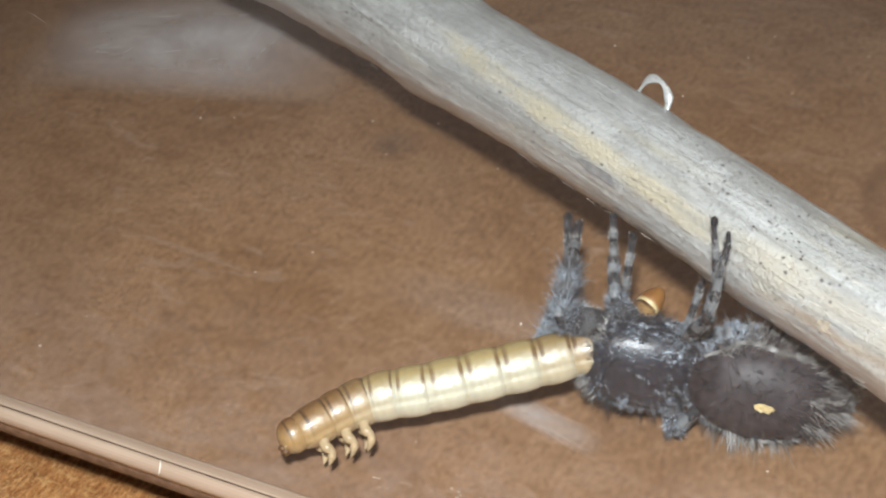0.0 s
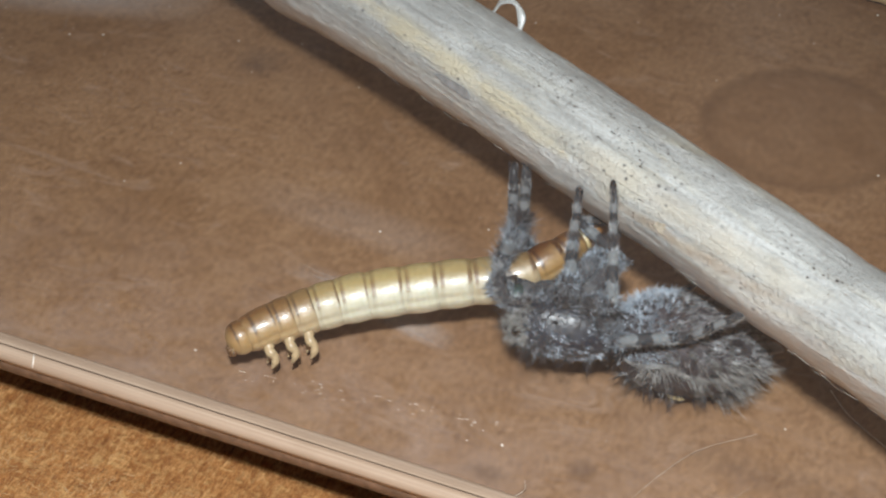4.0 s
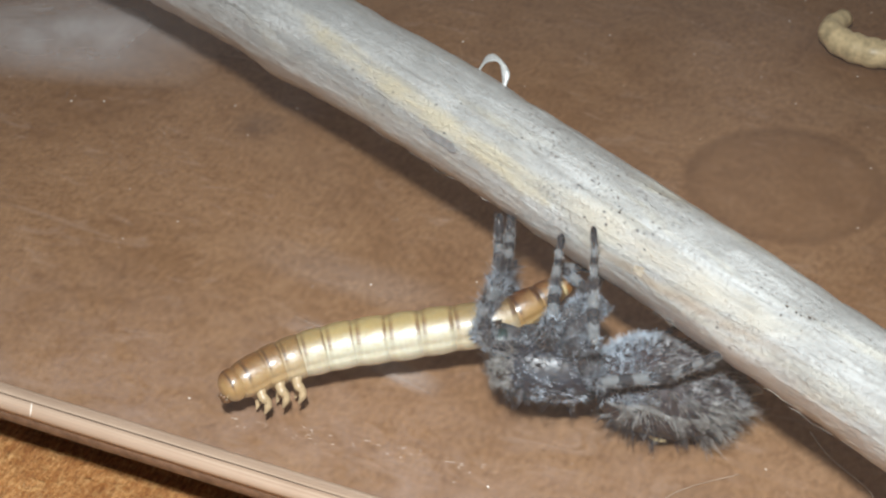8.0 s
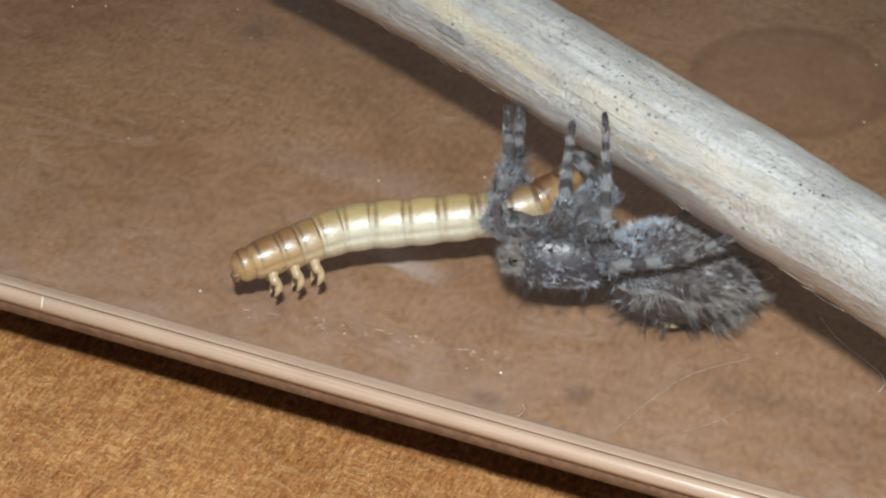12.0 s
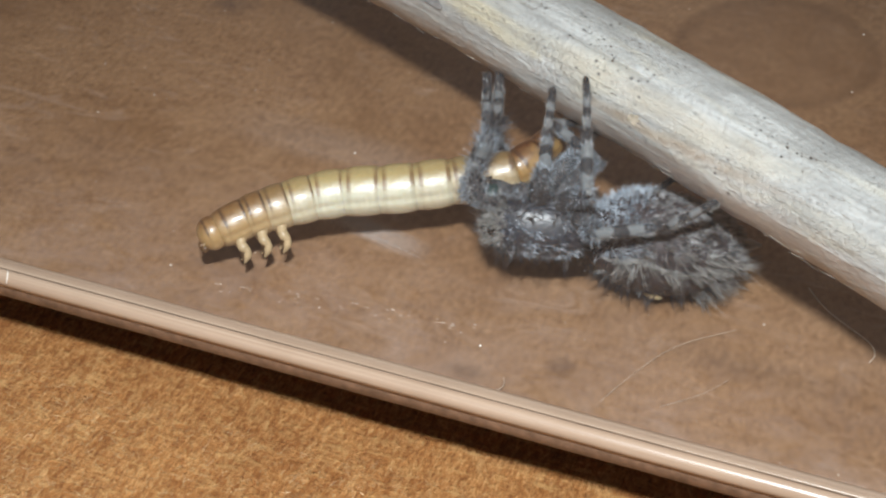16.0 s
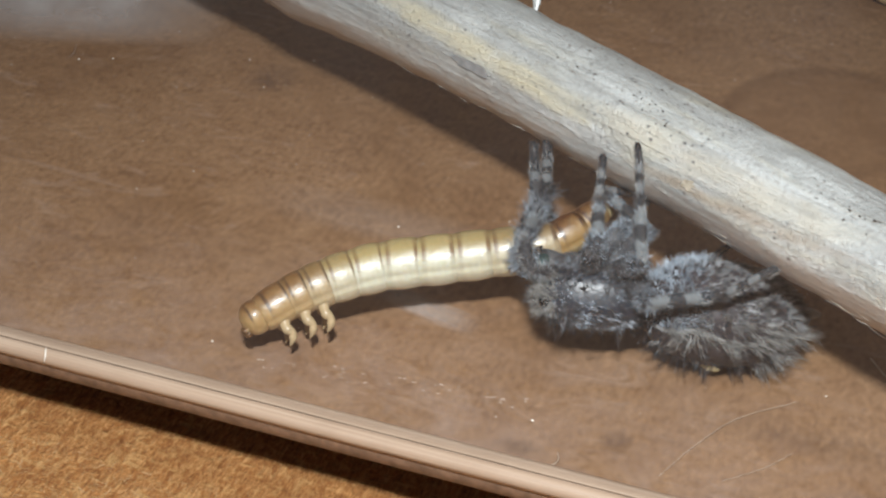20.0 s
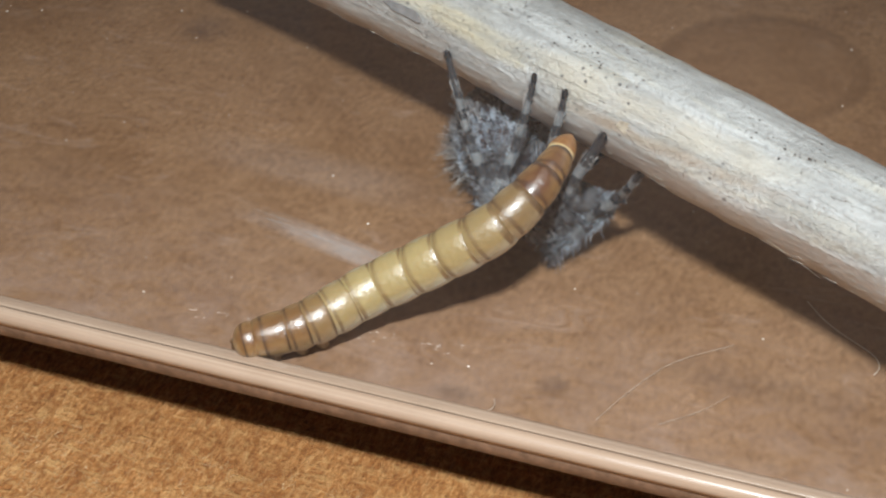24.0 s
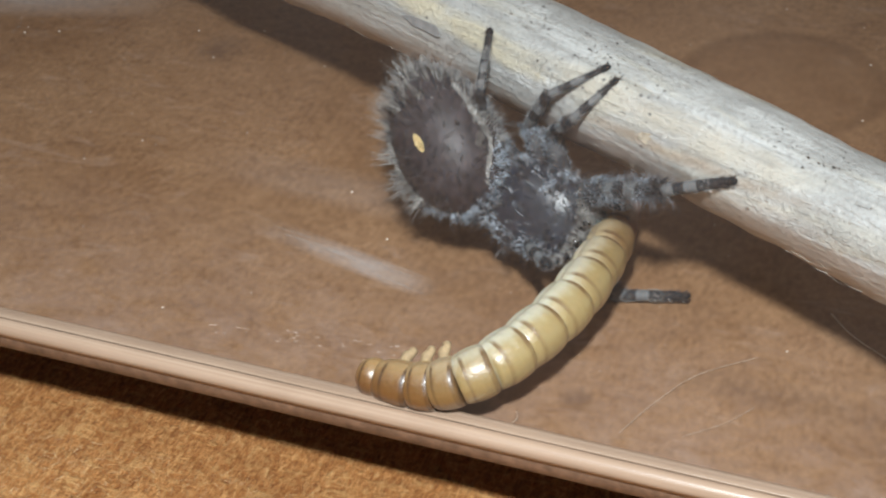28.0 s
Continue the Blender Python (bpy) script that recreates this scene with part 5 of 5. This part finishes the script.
spider(24.5, (9.22, -3.82, 3.59), (0.46, -0.89, 0.01), (-0.07, -0.03, -1.00),
       L1=((9.63, -5.96, 6.57), (10.90, -4.68, 7.86), (12.14, -3.88, 9.25)), L2=((8.40, -4.87, 7.20), (9.02, -3.83, 8.19), (9.64, -2.27, 9.15)),
       L3=((6.45, -5.58, 5.94), (6.04, -3.98, 7.14), (5.88, -1.40, 7.75)), L4=((6.33, -4.13, 4.63), (6.11, -2.19, 5.49), (6.14, -0.44, 5.97)),
       R1=((12.31, -6.40, 2.02), (14.15, -4.95, 3.08), (15.46, -3.25, 4.04)), R2=((12.05, -4.49, 3.02), (12.97, -3.80, 4.26), (14.04, -3.83, 5.37)),
       R3=((10.29, -4.60, 1.85), (11.35, -2.58, 2.89), (12.37, -1.82, 5.04)), R4=((9.67, -0.60, 4.10), (10.26, -2.48, 2.12), (9.78, -0.43, 5.03)))
spider(25, (8.59, -4.00, 3.44), (0.39, -0.91, -0.11), (-0.16, 0.07, -0.98),
       L1=((10.49, -6.71, 6.20), (12.81, -7.09, 8.40), (13.39, -4.25, 8.36)), L2=((8.59, -5.34, 7.31), (9.30, -4.62, 8.54), (9.57, -2.48, 9.07)),
       L3=((6.62, -6.32, 6.40), (6.45, -4.66, 7.90), (6.16, -2.18, 8.13)), L4=((5.90, -5.88, 5.62), (4.75, -4.34, 7.14), (3.32, -1.56, 7.47)),
       R1=((11.61, -5.21, 0.99), (14.01, -6.02, 2.77), (15.59, -3.48, 2.40)), R2=((11.98, -3.25, 2.05), (13.11, -3.54, 4.14), (13.10, -1.36, 3.40)),
       R3=((8.63, -2.17, 1.06), (9.89, -2.20, 3.23), (11.43, -1.93, 5.17)), R4=((8.11, 0.06, 3.59), (8.33, -2.24, 2.00), (8.64, -0.72, 5.25)))
spider(25.5, (9.04, -5.00, 3.30), (0.93, -0.34, -0.17), (-0.33, -0.94, 0.07), abdomen=((6.02, -3.75, 5.39), (0.60, -0.43, -0.67), (-0.73, -0.63, -0.26)),
       L1=((9.74, -7.76, 4.96), (11.64, -6.01, 6.66), (13.53, -4.56, 8.49)), L2=((9.88, -6.39, 6.25), (10.99, -4.78, 7.62), (12.31, -3.45, 8.98)),
       L3=((7.80, -5.38, 6.29), (8.07, -3.41, 7.79), (8.31, -1.47, 9.36)), L4=((5.36, -4.83, 5.54), (4.24, -3.14, 6.71), (2.67, 0.24, 6.69)),
       R1=((12.82, -4.41, 1.30), (14.66, -5.45, 3.11), (15.70, -2.77, 2.24)), R2=((10.04, -6.36, 3.38), (11.72, -7.71, 4.38), (11.83, -5.66, 3.32)),
       R3=((6.65, -3.69, 3.25), (9.05, -3.17, 3.84), (10.19, -2.10, 5.79)), R4=((8.15, -5.02, 1.26), (7.00, -3.18, 3.05), (6.84, -0.79, 5.72)))
spider(26, (9.08, -4.77, 2.91), (0.93, -0.34, -0.16), (-0.33, -0.94, 0.07), abdomen=((6.03, -3.49, 5.05), (0.60, -0.43, -0.67), (-0.73, -0.63, -0.25)),
       L1=((9.65, -7.54, 4.64), (11.55, -5.78, 6.35), (13.40, -4.33, 8.21)), L2=((9.79, -6.17, 5.93), (10.89, -4.55, 7.31), (11.94, -3.19, 8.84)),
       L3=((7.71, -5.15, 5.97), (7.99, -3.17, 7.48), (8.23, -1.23, 9.04)), L4=((6.37, -3.86, 5.51), (4.33, -2.02, 6.05), (2.61, 1.14, 6.09)),
       R1=((12.46, -4.17, 1.14), (14.42, -5.07, 3.06), (15.69, -2.17, 2.36)), R2=((9.97, -6.13, 3.06), (11.64, -7.48, 4.07), (11.75, -5.43, 3.00)),
       R3=((6.59, -3.45, 2.94), (8.97, -2.94, 3.53), (10.11, -1.86, 5.47)), R4=((8.08, -4.79, 0.95), (6.93, -2.95, 2.73), (6.77, -0.55, 5.40)))
spider(27, (8.58, -4.42, 3.35), (0.93, -0.34, -0.18), (-0.33, -0.94, 0.06), abdomen=((5.39, -3.18, 5.58), (0.60, -0.44, -0.67), (-0.65, -0.75, -0.11)),
       L1=((10.13, -7.09, 4.09), (11.87, -5.65, 6.21), (13.56, -4.35, 8.32)), L2=((10.28, -5.85, 5.45), (11.23, -4.49, 7.19), (12.13, -3.23, 8.89)),
       L3=((8.45, -5.14, 5.86), (8.35, -3.19, 7.42), (8.23, -1.26, 9.01)), L4=((6.77, -3.53, 5.81), (4.60, -1.90, 6.49), (2.47, 1.00, 6.44)),
       R1=((12.53, -3.79, 1.13), (14.46, -4.73, 3.02), (15.71, -1.96, 2.17)), R2=((10.14, -5.85, 2.90), (11.57, -7.47, 4.01), (11.82, -5.45, 3.00)),
       R3=((6.45, -3.74, 3.11), (8.65, -2.62, 3.52), (9.76, -1.14, 5.20)), R4=((7.55, -4.92, 1.22), (6.67, -3.01, 3.06), (6.59, -0.35, 5.48)))
spider(27.5, (9.61, -4.88, 3.51), (0.95, -0.27, -0.16), (-0.24, -0.88, 0.40), abdomen=((5.56, -3.95, 5.84), (0.60, -0.50, -0.62), (-0.32, -0.86, 0.39)),
       L1=((12.45, -7.79, 5.12), (14.68, -8.42, 5.19), (16.69, -7.12, 5.14)), L2=((10.54, -5.28, 6.47), (11.57, -4.68, 7.91), (12.48, -3.97, 9.38)),
       L3=((8.24, -4.70, 7.23), (8.52, -4.01, 8.66), (8.87, -2.46, 9.81)), L4=((7.26, -5.12, 6.69), (7.10, -4.23, 8.79), (6.92, -1.37, 9.51)),
       R1=((11.64, -6.15, 3.03), (13.44, -5.98, 2.31), (14.85, -5.60, 1.54)), R2=((9.83, -6.32, 3.26), (11.13, -8.31, 4.05), (11.24, -6.34, 3.07)),
       R3=((7.62, -5.13, 3.49), (8.70, -2.98, 4.16), (9.05, -0.95, 5.59)), R4=((6.95, -5.01, 3.38), (6.37, -2.45, 4.33), (5.48, 0.82, 5.59)))
spider(28, (9.74, -4.16, 3.33), (0.95, -0.26, -0.16), (-0.20, -0.86, 0.47), abdomen=((5.68, -3.48, 5.33), (0.60, -0.50, -0.62), (-0.20, -0.83, 0.52)),
       L1=((12.73, -4.99, 5.33), (15.27, -6.29, 6.63), (17.98, -6.75, 7.91)), L2=((10.03, -2.90, 5.51), (10.89, -4.05, 7.42), (12.32, -3.35, 8.86)),
       L3=((9.01, -2.62, 5.77), (9.85, -3.43, 8.02), (11.84, -2.75, 9.18)), L4=((7.39, -2.96, 5.38), (7.33, -4.09, 8.43), (6.56, -0.63, 8.83)),
       R1=((11.02, -3.66, 1.56), (12.86, -4.55, 0.29), (15.36, -4.36, 0.42)), R2=((10.09, -6.03, 2.78), (11.40, -8.01, 3.58), (11.51, -6.04, 2.60)),
       R3=((7.89, -4.83, 3.01), (8.95, -2.68, 3.69), (9.31, -0.65, 5.11)), R4=((7.22, -4.71, 2.91), (6.62, -2.15, 3.86), (5.73, 1.11, 5.11)))


def eased(u):
    return u * u * (3 - 2 * u)


def motions():
    """Poses of the larva's rings, the spider and its legs, from start to end."""
    times = [0, 0.15, 0.3, 0.45, 0.6, 1, 2, 3, 4, 5, 6, 7, 8, 9, 10, 11, 12.5, 14, 15, 16, 17, 18, 19, 20, 21, 21.5, 21.8, 22.1, 22.4, 22.7, 23, 23.3, 23.6, 24, 24.5, 25, 25.5, 26, 26.5, 27, 27.25, 27.5, 27.75, 28]
    rows = [[] for _ in range(WORM_N)]
    body, belly, bones = [], [], {name: ([], [], []) for name in LEGS}
    for t in times:
        a = max((k for k in WORM_KEYS if k[0] <= t), key=lambda k: k[0])
        b = min((k for k in WORM_KEYS if k[0] >= t), key=lambda k: k[0])
        u = eased((t - a[0]) / (b[0] - a[0])) if b[0] > a[0] else 0
        pts = [p.lerp(q, u) for p, q in zip(a[2], b[2])]
        # a slow wriggle of the free end
        for k in range(3, 7):
            pts[k] = pts[k] + Vector((0, 0, 0.05 * (k - 2) * math.sin(t * 1.9 + k * 0.5)))
        for k, m in enumerate(worm_rows(worm_root, t, a[1].lerp(b[1], u).normalized(), pts)):
            rows[k].append((t, m))
        a = max((k for k in SPIDER_KEYS if k[0] <= t), key=lambda k: k[0])
        b = min((k for k in SPIDER_KEYS if k[0] >= t), key=lambda k: k[0])
        u = eased((t - a[0]) / (b[0] - a[0])) if b[0] > a[0] else 0
        place = a[1].lerp(b[1], u)
        m = body_frame(a[2].slerp(b[2], u), a[3].lerp(b[3], u), place)
        rear = m.inverted() @ a[5].lerp(b[5], u)
        rear.translation *= MM
        inner = m.to_3x3().transposed()
        m.translation *= MM
        body.append((t, m))
        belly.append((t, rear))
        for name in LEGS:
            knee, ankle, foot = (p.lerp(q, u) for p, q in zip(a[4][name], b[4][name]))
            lift = (b[4][name][2] - a[4][name][2]).length * 0.25 * math.sin(math.pi * u)
            foot = foot + Vector((0.2, -0.75, 0.6)) * lift
            for keys, q in zip(bones[name], leg_pose(name, *(inner @ (p - place) for p in (knee, ankle, foot)))):
                keys.append((t, q))
    for ob, keys in zip(worm_rings, rows):
        walk(ob, keys)
    walk(spider_root, body)
    walk(spider_abdomen, belly)
    for name in LEGS:
        for ob, keys in zip(spider_legs[name], bones[name]):
            walk(ob, keys)


motions()
